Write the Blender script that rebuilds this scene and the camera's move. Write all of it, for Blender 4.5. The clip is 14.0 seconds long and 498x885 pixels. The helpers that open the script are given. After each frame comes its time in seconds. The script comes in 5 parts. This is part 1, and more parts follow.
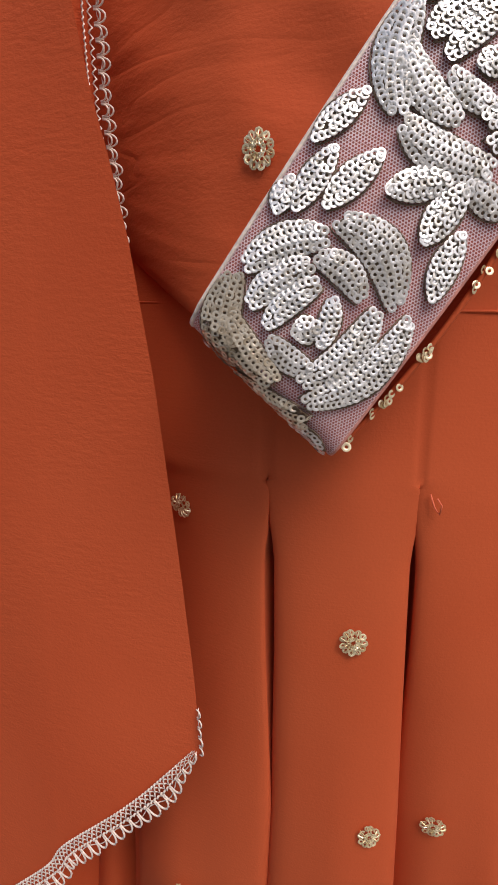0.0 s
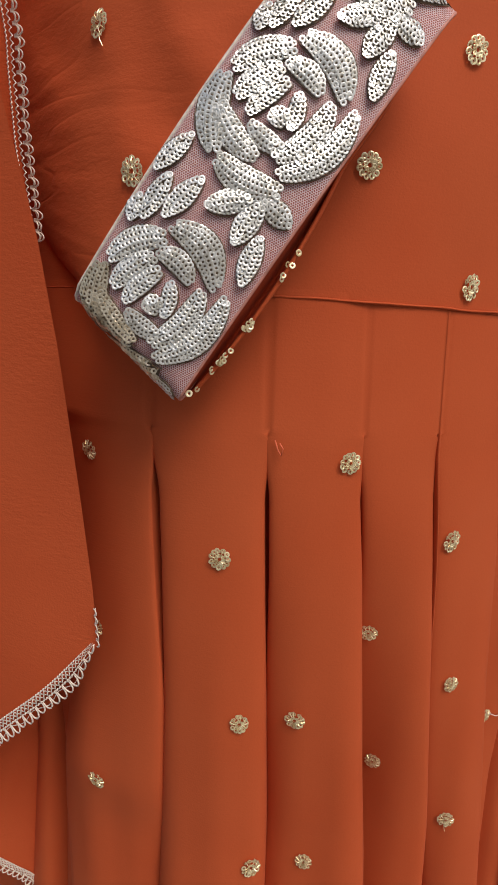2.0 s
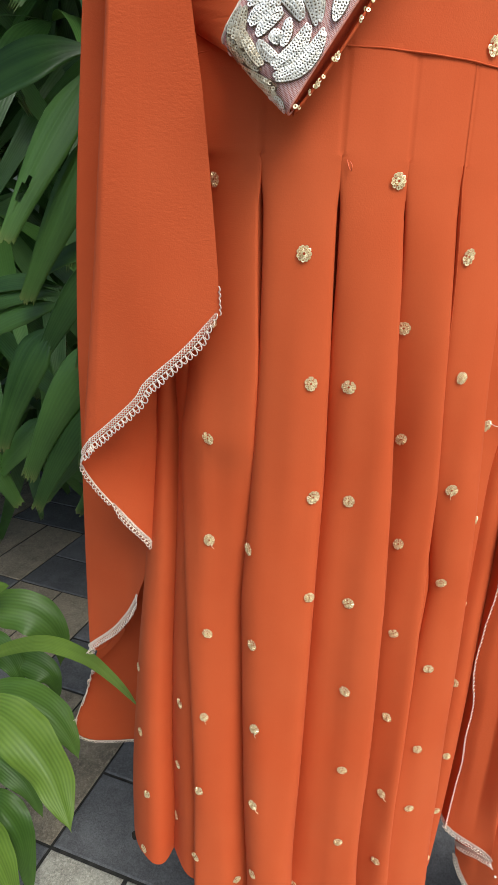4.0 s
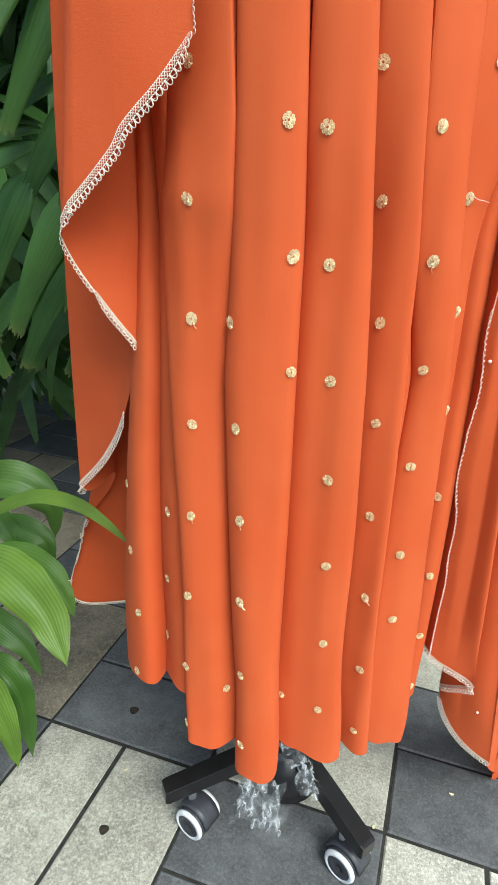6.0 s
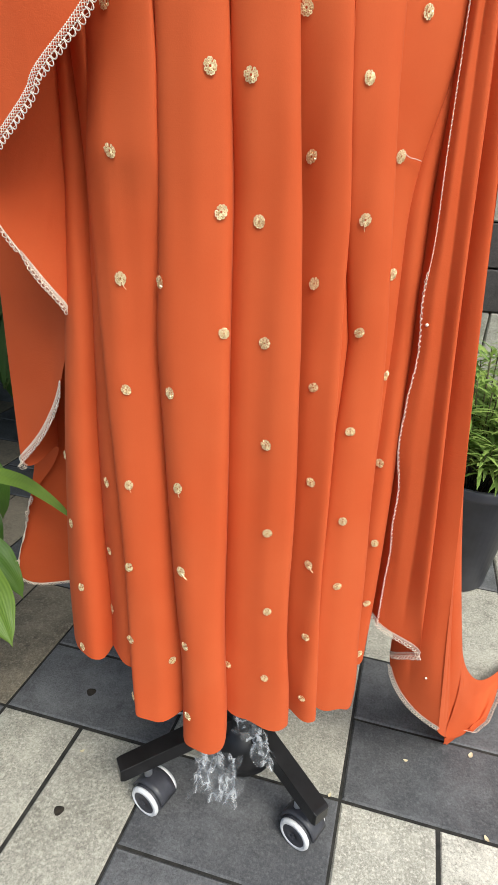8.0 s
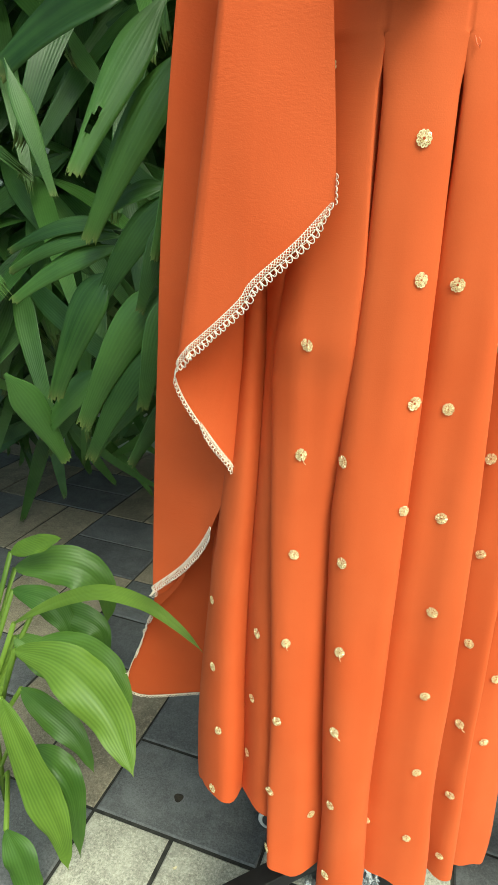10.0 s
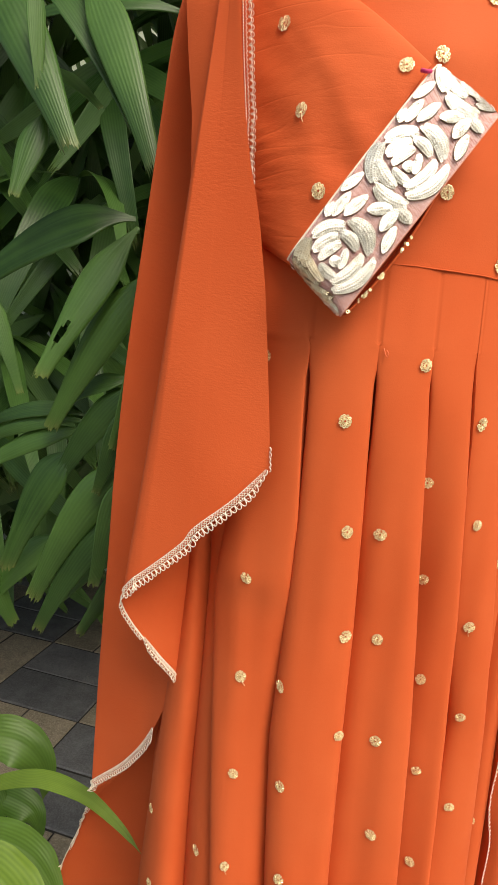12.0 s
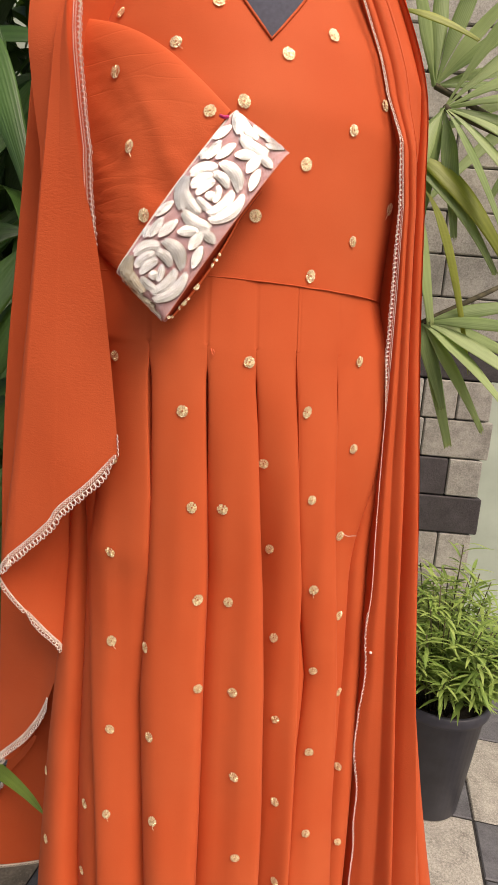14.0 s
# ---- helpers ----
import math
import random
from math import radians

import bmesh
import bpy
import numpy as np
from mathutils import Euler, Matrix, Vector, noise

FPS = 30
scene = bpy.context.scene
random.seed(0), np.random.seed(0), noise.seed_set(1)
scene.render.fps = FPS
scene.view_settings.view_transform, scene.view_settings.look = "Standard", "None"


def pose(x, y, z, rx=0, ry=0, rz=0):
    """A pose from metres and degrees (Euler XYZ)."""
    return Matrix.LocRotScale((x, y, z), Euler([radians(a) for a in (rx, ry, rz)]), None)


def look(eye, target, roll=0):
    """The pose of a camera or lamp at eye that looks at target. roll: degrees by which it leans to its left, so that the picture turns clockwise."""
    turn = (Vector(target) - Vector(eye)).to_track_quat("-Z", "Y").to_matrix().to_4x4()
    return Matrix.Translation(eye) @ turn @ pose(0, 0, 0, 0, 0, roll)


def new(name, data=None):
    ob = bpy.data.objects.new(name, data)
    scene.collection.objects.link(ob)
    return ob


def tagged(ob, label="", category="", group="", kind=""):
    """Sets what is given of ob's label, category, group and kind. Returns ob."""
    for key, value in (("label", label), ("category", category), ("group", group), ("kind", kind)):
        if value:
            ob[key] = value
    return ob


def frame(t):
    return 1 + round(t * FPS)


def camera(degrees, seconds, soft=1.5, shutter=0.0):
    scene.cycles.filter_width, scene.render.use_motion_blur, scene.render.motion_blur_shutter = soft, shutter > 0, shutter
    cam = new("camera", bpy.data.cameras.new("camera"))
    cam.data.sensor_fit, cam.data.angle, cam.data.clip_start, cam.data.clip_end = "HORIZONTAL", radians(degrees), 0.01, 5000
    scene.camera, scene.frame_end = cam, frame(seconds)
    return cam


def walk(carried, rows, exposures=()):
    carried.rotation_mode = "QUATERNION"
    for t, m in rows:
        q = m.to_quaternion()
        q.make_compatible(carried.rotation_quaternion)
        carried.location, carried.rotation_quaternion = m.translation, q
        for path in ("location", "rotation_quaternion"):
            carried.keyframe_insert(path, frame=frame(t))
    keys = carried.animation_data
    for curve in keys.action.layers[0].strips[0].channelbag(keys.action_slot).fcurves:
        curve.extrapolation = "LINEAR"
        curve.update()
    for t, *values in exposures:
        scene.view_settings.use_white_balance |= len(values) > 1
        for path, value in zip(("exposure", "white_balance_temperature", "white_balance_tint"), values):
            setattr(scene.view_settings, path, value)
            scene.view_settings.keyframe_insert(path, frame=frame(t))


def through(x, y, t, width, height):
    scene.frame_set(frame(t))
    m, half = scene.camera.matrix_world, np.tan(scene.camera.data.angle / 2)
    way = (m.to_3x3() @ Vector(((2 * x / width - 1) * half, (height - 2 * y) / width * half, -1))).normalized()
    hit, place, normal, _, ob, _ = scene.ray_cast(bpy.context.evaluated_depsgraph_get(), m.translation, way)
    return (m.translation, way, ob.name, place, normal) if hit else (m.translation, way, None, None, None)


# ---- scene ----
cam = camera(48.0, 14.0)
PATH = [
    (0, (0.062, 0.038, 1.134), (-0.123, 1.983, 0.708), 2.0),
    (0.5, (0.073, 0.039, 1.136), (-0.043, 1.996, 0.735), 2.0),
    (1, (0.086, 0.035, 1.137), (-0.018, 1.995, 0.753), 2.1),
    (1.5, (0.096, 0.02, 1.132), (-0.007, 1.979, 0.742), 2.7),
    (2, (0.112, -0.01, 1.128), (-0.06, 1.939, 0.713), 3.4),
    (2.5, (0.123, -0.036, 1.108), (-0.107, 1.895, 0.642), 3.9),
    (3, (0.108, -0.066, 1.087), (-0.119, 1.845, 0.544), 4.5),
    (3.2, (0.1, -0.09, 1.081), (-0.199, 1.797, 0.492), 4.3),
    (5.3, (0.136, -0.195, 0.939), (-0.076, 1.638, 0.167), 3.0),
    (5.5, (0.138, -0.201, 0.925), (-0.099, 1.621, 0.135), 3.6),
    (6, (0.139, -0.211, 0.898), (-0.107, 1.606, 0.097), 3.4),
    (6.5, (0.158, -0.221, 0.878), (-0.059, 1.576, 0.028), 3.5),
    (7, (0.189, -0.222, 0.878), (0.083, 1.591, 0.04), 3.8),
    (7.5, (0.207, -0.218, 0.883), (0.163, 1.606, 0.064), 4.3),
    (8, (0.169, -0.208, 0.879), (0.033, 1.604, 0.044), 4.0),
    (8.5, (0.109, -0.194, 0.885), (-0.13, 1.611, 0.056), 4.0),
    (8.7, (0.089, -0.189, 0.89), (-0.197, 1.61, 0.065), 3.2),
    (10.8, (0.042, -0.185, 1.021), (-0.194, 1.714, 0.439), 4.3),
    (11, (0.043, -0.183, 1.03), (-0.18, 1.726, 0.477), 4.6),
    (11.5, (0.048, -0.181, 1.058), (-0.14, 1.756, 0.598), 5.1),
    (12, (0.053, -0.188, 1.081), (-0.127, 1.771, 0.716), 5.5),
    (12.5, (0.057, -0.197, 1.085), (-0.12, 1.764, 0.735), 4.9),
    (13, (0.082, -0.209, 1.087), (-0.043, 1.758, 0.746), 4.9),
    (13.5, (0.12, -0.22, 1.089), (0.06, 1.748, 0.738), 5.0),
    (14, (0.157, -0.245, 1.088), (0.083, 1.723, 0.745), 4.7),
]
EXPOSURES = [(0.0, 0.02, 6280, 17), (2.0, -0.16, 6420, 10), (2.5, -0.04, 6500, 9), (3.2, 0.24, 6400, 8), (5.3, 1.04, 5820, -6), (6.5, 1.00, 5880, -5), (7.5, 0.82, 5950, 0), (8.0, 0.86, 6200, 2), (8.7, 0.98, 6600, -9), (10.8, 1.32, 6600, -18), (11.5, 1.14, 6850, -11), (12.3, 0.82, 7550, 10), (13.5, 0.81, 7200, 14), (14.0, 0.64, 7200, 18)]
walk(cam, [(t, look(eye, target, roll)) for t, eye, target, roll in PATH], EXPOSURES)

# ---- light ----
world = bpy.data.worlds.new("sky")
scene.world = world
world.use_nodes = True
wn = world.node_tree
sky = wn.nodes.new("ShaderNodeTexSky")
sky.sky_type = "NISHITA"
sky.sun_disc = False
SUN_ELEVATION, SUN_TURN = 54.0, 144.0
sky.sun_elevation, sky.sun_rotation = radians(SUN_ELEVATION), radians(SUN_TURN)
sky.dust_density, sky.air_density, sky.ozone_density = 4.0, 1.0, 0.6
wn.links.new(sky.outputs["Color"], wn.nodes["Background"].inputs["Color"])
wn.nodes["Background"].inputs["Strength"].default_value = 0.105
sun_data = bpy.data.lights.new("sun", "SUN")
sun_data.energy, sun_data.angle, sun_data.color = 1.85, radians(32), (1.0, 0.95, 0.88)
sun = new("sun", sun_data)
a = radians(SUN_TURN)
e = radians(SUN_ELEVATION)
toward = Vector((math.sin(a) * math.cos(e), math.cos(a) * math.cos(e), math.sin(e)))
sun.matrix_world = look(toward * 6, (0, 0, 0))


# ---- materials ----
class Nodes:
    """A small builder for node materials."""

    def __init__(self, name):
        self.m = bpy.data.materials.new(name)
        self.m.use_nodes = True
        self.t = self.m.node_tree
        self.p = self.t.nodes["Principled BSDF"]
        self.out = self.t.nodes["Material Output"]

    def add(self, kind, **values):
        n = self.t.nodes.new(kind)
        for key, value in values.items():
            n.inputs[key].default_value = value
        return n

    def link(self, a, b):
        self.t.links.new(a, b)

    def coords(self, which="Object"):
        return self.add("ShaderNodeTexCoord").outputs[which]

    def noise(self, scale, detail=4.0, rough=0.55, where=None):
        n = self.add("ShaderNodeTexNoise", Scale=scale, Detail=detail, Roughness=rough)
        self.link(where if where else self.coords(), n.inputs["Vector"])
        return n.outputs["Fac"]

    def ramp(self, fac, stops):
        n = self.add("ShaderNodeValToRGB")
        el = n.color_ramp.elements
        while len(el) < len(stops):
            el.new(0.5)
        for s, (at, col) in zip(el, stops):
            s.position, s.color = at, (*col, 1)
        self.link(fac, n.inputs["Fac"])
        return n.outputs["Color"]

    def mix(self, fac, c1, c2, blend="MIX"):
        n = self.t.nodes.new("ShaderNodeMix")
        n.data_type, n.blend_type = "RGBA", blend
        for v, k in ((fac, 0), (c1, 6), (c2, 7)):
            if isinstance(v, (int, float)):
                n.inputs[k].default_value = v
            elif isinstance(v, tuple):
                n.inputs[k].default_value = (*v, 1)
            else:
                self.link(v, n.inputs[k])
        return n.outputs[2]

    def math(self, op, a, b=0.0):
        n = self.t.nodes.new("ShaderNodeMath")
        n.operation = op
        for v, k in ((a, 0), (b, 1)):
            if isinstance(v, (int, float)):
                n.inputs[k].default_value = v
            else:
                self.link(v, n.inputs[k])
        return n.outputs[0]

    def bump(self, height, strength=0.3, distance=0.001):
        n = self.add("ShaderNodeBump", Strength=strength, Distance=distance)
        self.link(height, n.inputs["Height"])
        self.link(n.outputs["Normal"], self.p.inputs["Normal"])
        return n.outputs["Normal"]

    def set(self, **values):
        for key, value in values.items():
            self.p.inputs[key.replace("_", " ")].default_value = value
        return self


def cloth(name, colour, deep, through=0.08, crepe=1.0, wrinkle=0.0, threads=0.25, creases=0.0):
    n = Nodes(name)
    big = n.noise(9.0, 3.0)
    col = n.mix(n.ramp(big, [(0.3, (0, 0, 0)), (0.7, (1, 1, 1))]), deep, colour)
    fine = n.noise(1500.0, 3.0, 0.6)
    col = n.mix(n.math("MULTIPLY", fine, 0.25), col, tuple(min(1, c * 1.5) for c in colour))
    n.link(col, n.p.inputs["Base Color"])
    n.set(Roughness=0.66, Sheen_Weight=0.04, Sheen_Roughness=0.4, Specular_IOR_Level=0.10)
    n.p.inputs["Sheen Tint"].default_value = (1.0, 0.62, 0.42, 1)
    grain = n.noise(1100.0, 2.0, 0.6)
    # threads lie level, crepe wrinkles run aslant
    level = n.t.nodes.new("ShaderNodeMapping")
    level.inputs["Scale"].default_value = (130.0, 130.0, 1500.0)
    n.link(n.coords(), level.inputs["Vector"])
    weave = n.noise(1.0, 2.0, 0.5, level.outputs[0])
    slant = n.t.nodes.new("ShaderNodeMapping")
    slant.inputs["Rotation"].default_value = (0.0, 0.6, 0.0)
    slant.inputs["Scale"].default_value = (210.0, 210.0, 640.0)
    n.link(n.coords(), slant.inputs["Vector"])
    crinkle = n.noise(1.0, 3.0, 0.6, slant.outputs[0])
    h = n.math("ADD", n.math("MULTIPLY", grain, 0.45), n.math("MULTIPLY", weave, threads))
    patch = n.ramp(n.noise(16.0, 3.0), [(0.36, (0.15, 0.15, 0.15)), (0.62, (1, 1, 1))])
    h = n.math("ADD", h, n.math("MULTIPLY", n.math("MULTIPLY", crinkle, patch), wrinkle))
    if creases:
        bent = n.t.nodes.new("ShaderNodeMapping")
        bent.inputs["Rotation"].default_value = (0.0, -0.10, 0.0)
        bent.inputs["Scale"].default_value = (7.0, 7.0, 46.0)
        n.link(n.coords(), bent.inputs["Vector"])
        ridge = n.noise(1.0, 2.0, 0.5, bent.outputs[0])
        line = n.ramp(n.math("ABSOLUTE", n.math("SUBTRACT", ridge, 0.5)), [(0.0, (1, 1, 1)), (0.022, (0, 0, 0))])
        here = n.ramp(n.noise(11.0, 2.0), [(0.42, (0, 0, 0)), (0.62, (1, 1, 1))])
        h = n.math("SUBTRACT", h, n.math("MULTIPLY", n.math("MULTIPLY", line, here), creases))
    normal = n.bump(h, 0.55 * crepe, 0.0008)
    tr = n.add("ShaderNodeBsdfTranslucent")
    n.link(col, tr.inputs["Color"])
    n.link(normal, tr.inputs["Normal"])
    ms = n.add("ShaderNodeMixShader", Fac=through)
    n.link(n.p.outputs[0], ms.inputs[1])
    n.link(tr.outputs[0], ms.inputs[2])
    n.link(ms.outputs[0], n.out.inputs["Surface"])
    return n.m


RUST = (0.59, 0.113, 0.037)
RUST_DEEP = (0.545, 0.088, 0.026)
M_DRESS = cloth("rust_crepe", RUST, RUST_DEEP, 0.12, 0.36)
M_DUPATTA = cloth("rust_dupatta", (0.59, 0.108, 0.035), (0.545, 0.088, 0.026), 0.14, 0.55, 1.3, 0.05)
M_SLEEVE = cloth("rust_sleeve_crepe", RUST, RUST_DEEP, 0.08, 0.5, 0.8, 0.1, 0.7)
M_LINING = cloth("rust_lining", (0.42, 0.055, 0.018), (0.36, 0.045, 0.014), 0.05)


def plain(name, colour, rough=0.5, metal=0.0, vary=0.12, scale=60.0, bump=0.15):
    n = Nodes(name)
    f = n.noise(scale, 5.0)
    dark = tuple(c * (1 - 2 * vary) for c in colour)
    light = tuple(min(1, c * (1 + vary)) for c in colour)
    n.link(n.ramp(f, [(0.3, dark), (0.7, light)]), n.p.inputs["Base Color"])
    n.set(Roughness=rough, Metallic=metal)
    n.bump(n.noise(scale * 12, 3.0), bump, 0.0006)
    return n.m


def shiny(name, c1, c2, rough, metal=0.35):
    n = Nodes(name)
    rnd = n.add("ShaderNodeNewGeometry").outputs["Random Per Island"]
    n.link(n.ramp(rnd, [(0.0, c1), (0.55, c2), (1.0, tuple(min(1, c * 1.1) for c in c2))]), n.p.inputs["Base Color"])
    n.set(Metallic=metal, Roughness=rough)
    n.bump(n.noise(900.0, 2.0), 0.12, 0.0004)
    return n.m


M_SEQUIN = shiny("silver_sequin", (0.74, 0.69, 0.58), (0.91, 0.88, 0.81), 0.24, 0.42)
# same silver, tinted grey-gold for shade and grazing reflection at the lower fold
M_SEQUIN_SHADED = shiny("shaded_silver_sequin", (0.62, 0.50, 0.33), (0.88, 0.78, 0.60), 0.26, 0.5)
M_GOLD = shiny("pale_gold_sequin", (0.66, 0.47, 0.21), (0.95, 0.80, 0.49), 0.28, 0.5)
M_LACE = plain("silver_lace_thread", (0.84, 0.71, 0.58), 0.42, 0.0, 0.15, 700.0)
M_LACE.node_tree.nodes["Principled BSDF"].inputs["Sheen Weight"].default_value = 0.35
M_PAD = plain("beige_backing_thread", (0.22, 0.15, 0.09), 0.7, 0.0, 0.25, 500.0)
M_PEARL = plain("pearl", (0.88, 0.80, 0.70), 0.2)
M_HEM = plain("pink_net_edge", (0.66, 0.27, 0.20), 0.7, 0.0, 0.15, 300.0)
M_TUFT = plain("bright_rust_thread", (0.75, 0.16, 0.07), 0.7)
M_PINK = plain("pink_thread", (0.62, 0.03, 0.16), 0.7)
M_FORM = plain("slate_form_cloth", (0.075, 0.078, 0.105), 0.8, 0.0, 0.1, 300.0)
M_BLACK = plain("black_steel", (0.018, 0.017, 0.018), 0.34, 0.3, 0.2, 40.0)
M_RUBBER = plain("dark_plastic", (0.045, 0.045, 0.055), 0.45, 0.0, 0.15, 80.0)
M_WHITE = plain("white_plastic", (0.72, 0.72, 0.74), 0.4)
M_POT = plain("charcoal_plastic_pot", (0.055, 0.055, 0.068), 0.5, 0.0, 0.2, 18.0)
M_SOIL = plain("soil", (0.03, 0.022, 0.015), 0.95, 0.0, 0.4, 90.0, 0.8)
M_STEM = plain("palm_stem", (0.10, 0.085, 0.04), 0.8, 0.0, 0.3, 50.0, 0.6)
M_JOINT = plain("dirty_joint_sand", (0.025, 0.023, 0.020), 0.95, 0.0, 0.35, 60.0, 0.6)
M_CHIP = plain("fallen_petal", (0.62, 0.54, 0.36), 0.8)


def net_material():
    n = Nodes("pink_net")
    uv = n.add("ShaderNodeSeparateXYZ")
    n.link(n.coords("UV"), uv.inputs[0])
    k = math.pi / 0.00068
    lines = None
    for cx, cy in ((1.0, 0.0), (0.5, 0.866), (-0.5, 0.866)):
        d = n.math("ADD", n.math("MULTIPLY", uv.outputs[0], cx * k), n.math("MULTIPLY", uv.outputs[1], cy * k))
        w = n.math("ABSOLUTE", n.math("COSINE", d))
        lines = w if lines is None else n.math("MINIMUM", lines, w)
    hole = n.math("GREATER_THAN", lines, 0.27)
    n.link(n.ramp(n.noise(120.0), [(0.3, (0.74, 0.47, 0.46)), (0.7, (0.88, 0.64, 0.61))]), n.p.inputs["Base Color"])
    n.set(Roughness=0.5, Sheen_Weight=0.3)
    tr = n.add("ShaderNodeBsdfTransparent")
    ms = n.t.nodes.new("ShaderNodeMixShader")
    n.link(n.math("MULTIPLY", hole, 0.84), ms.inputs["Fac"])
    n.link(n.p.outputs[0], ms.inputs[1])
    n.link(tr.outputs[0], ms.inputs[2])
    n.link(ms.outputs[0], n.out.inputs["Surface"])
    return n.m


M_NET = net_material()


def leaf_material(name, dark, light, rough, stripes, through=0.25):
    n = Nodes(name)
    uv = n.add("ShaderNodeSeparateXYZ")
    n.link(n.coords("UV"), uv.inputs[0])
    rnd = n.math("FRACT", n.math("ADD", n.add("ShaderNodeObjectInfo").outputs["Random"], n.add("ShaderNodeNewGeometry").outputs["Random Per Island"]))
    wave = n.math("MULTIPLY_ADD", n.math("SINE", n.math("MULTIPLY", uv.outputs[0], stripes)), 0.5)
    blot = n.noise(14.0, 4.0)
    f = n.math("ADD", n.math("MULTIPLY", blot, 0.6), n.math("MULTIPLY", rnd, 0.45))
    col = n.ramp(f, [(0.25, dark), (0.8, light)])
    col = n.mix(n.math("MULTIPLY", n.math("ABSOLUTE", wave), 0.14), col, tuple(c * 1.6 for c in light))
    tip = n.math("MULTIPLY", n.math("POWER", uv.outputs[1], 30.0), 0.35)
    col = n.mix(tip, col, (0.32, 0.30, 0.10))
    n.link(col, n.p.inputs["Base Color"])
    n.set(Roughness=rough, Specular_IOR_Level=0.42)
    normal = n.bump(n.math("ADD", wave, n.noise(160.0)), 0.2, 0.0008)
    tr = n.add("ShaderNodeBsdfTranslucent")
    n.link(n.mix(0.5, col, (0.14, 0.22, 0.02)), tr.inputs["Color"])
    n.link(normal, tr.inputs["Normal"])
    ms = n.add("ShaderNodeMixShader", Fac=through)
    n.link(n.p.outputs[0], ms.inputs[1])
    n.link(tr.outputs[0], ms.inputs[2])
    n.link(ms.outputs[0], n.out.inputs["Surface"])
    return n.m


M_PALM = leaf_material("dark_palm_leaf", (0.013, 0.046, 0.010), (0.082, 0.175, 0.039), 0.38, 60.0, 0.22)
M_PALM2 = leaf_material("pale_palm_leaf", (0.20, 0.30, 0.105), (0.42, 0.54, 0.215), 0.42, 60.0, 0.45)
M_PALM3 = leaf_material("yellowing_palm_leaf", (0.22, 0.27, 0.03), (0.42, 0.46, 0.08), 0.42, 60.0, 0.42)
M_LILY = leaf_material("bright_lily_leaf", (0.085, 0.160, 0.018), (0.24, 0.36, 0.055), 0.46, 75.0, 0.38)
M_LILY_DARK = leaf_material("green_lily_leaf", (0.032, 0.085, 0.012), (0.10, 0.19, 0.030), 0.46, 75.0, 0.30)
M_SHRUB = leaf_material("shrub_leaf", (0.13, 0.24, 0.045), (0.42, 0.54, 0.15), 0.42, 6.0, 0.3)


def stone(name, dark, light, speck, speck_amount, rough=0.85, coarse=0.55):
    n = Nodes(name)
    rnd = n.add("ShaderNodeObjectInfo").outputs["Random"]
    shift = n.add("ShaderNodeCombineXYZ")
    n.link(n.math("MULTIPLY", rnd, 37.0), shift.inputs[0])
    n.link(n.math("MULTIPLY", rnd, 11.0), shift.inputs[2])
    va = n.t.nodes.new("ShaderNodeVectorMath")
    n.link(n.coords(), va.inputs[0])
    n.link(shift.outputs[0], va.inputs[1])
    w = va.outputs[0]
    stain = n.noise(11.0, 5.0, 0.6, w)
    grit = n.noise(300.0, 4.0, 0.75, w)
    mid = n.noise(70.0, 5.0, 0.6, w)
    f = n.math("ADD", n.math("MULTIPLY", stain, 0.75), n.math("MULTIPLY", rnd, 0.3))
    f = n.math("ADD", f, n.math("MULTIPLY", mid, 0.2))
    col = n.ramp(f, [(0.35, dark), (0.85, light)])
    dirt = n.ramp(n.noise(26.0, 6.0, 0.7, w), [(0.50, (0, 0, 0)), (0.72, (1, 1, 1))])
    col = n.mix(n.math("MULTIPLY", dirt, 0.6), col, tuple(c * 0.55 for c in dark))
    vor = n.add("ShaderNodeTexVoronoi", Scale=270.0)
    n.link(w, vor.inputs["Vector"])
    dots = n.ramp(vor.outputs["Distance"], [(0.22, (1, 1, 1)), (0.34, (0, 0, 0))])
    col = n.mix(n.math("MULTIPLY", dots, speck_amount), col, speck)
    col = n.mix(n.ramp(grit, [(0.42, (0, 0, 0)), (0.70, (0.75, 0.75, 0.75))]), col, tuple(c * 0.45 for c in dark))
    col = n.mix(n.ramp(n.noise(190.0, 3.0, 0.7, w), [(0.50, (0, 0, 0)), (0.66, (coarse, coarse, coarse))]), col, tuple(min(1, c * 1.30 + 0.015) for c in light))
    dust = n.ramp(n.noise(17.0, 6.0, 0.65, w), [(0.48, (0, 0, 0)), (0.75, (0.38, 0.38, 0.38))])
    col = n.mix(dust, col, tuple(min(1, c * 1.35 + 0.02) for c in light))
    n.link(col, n.p.inputs["Base Color"])
    n.set(Roughness=rough)
    n.bump(n.math("ADD", grit, n.math("MULTIPLY", mid, 1.5)), 0.7, 0.0014)
    return n.m


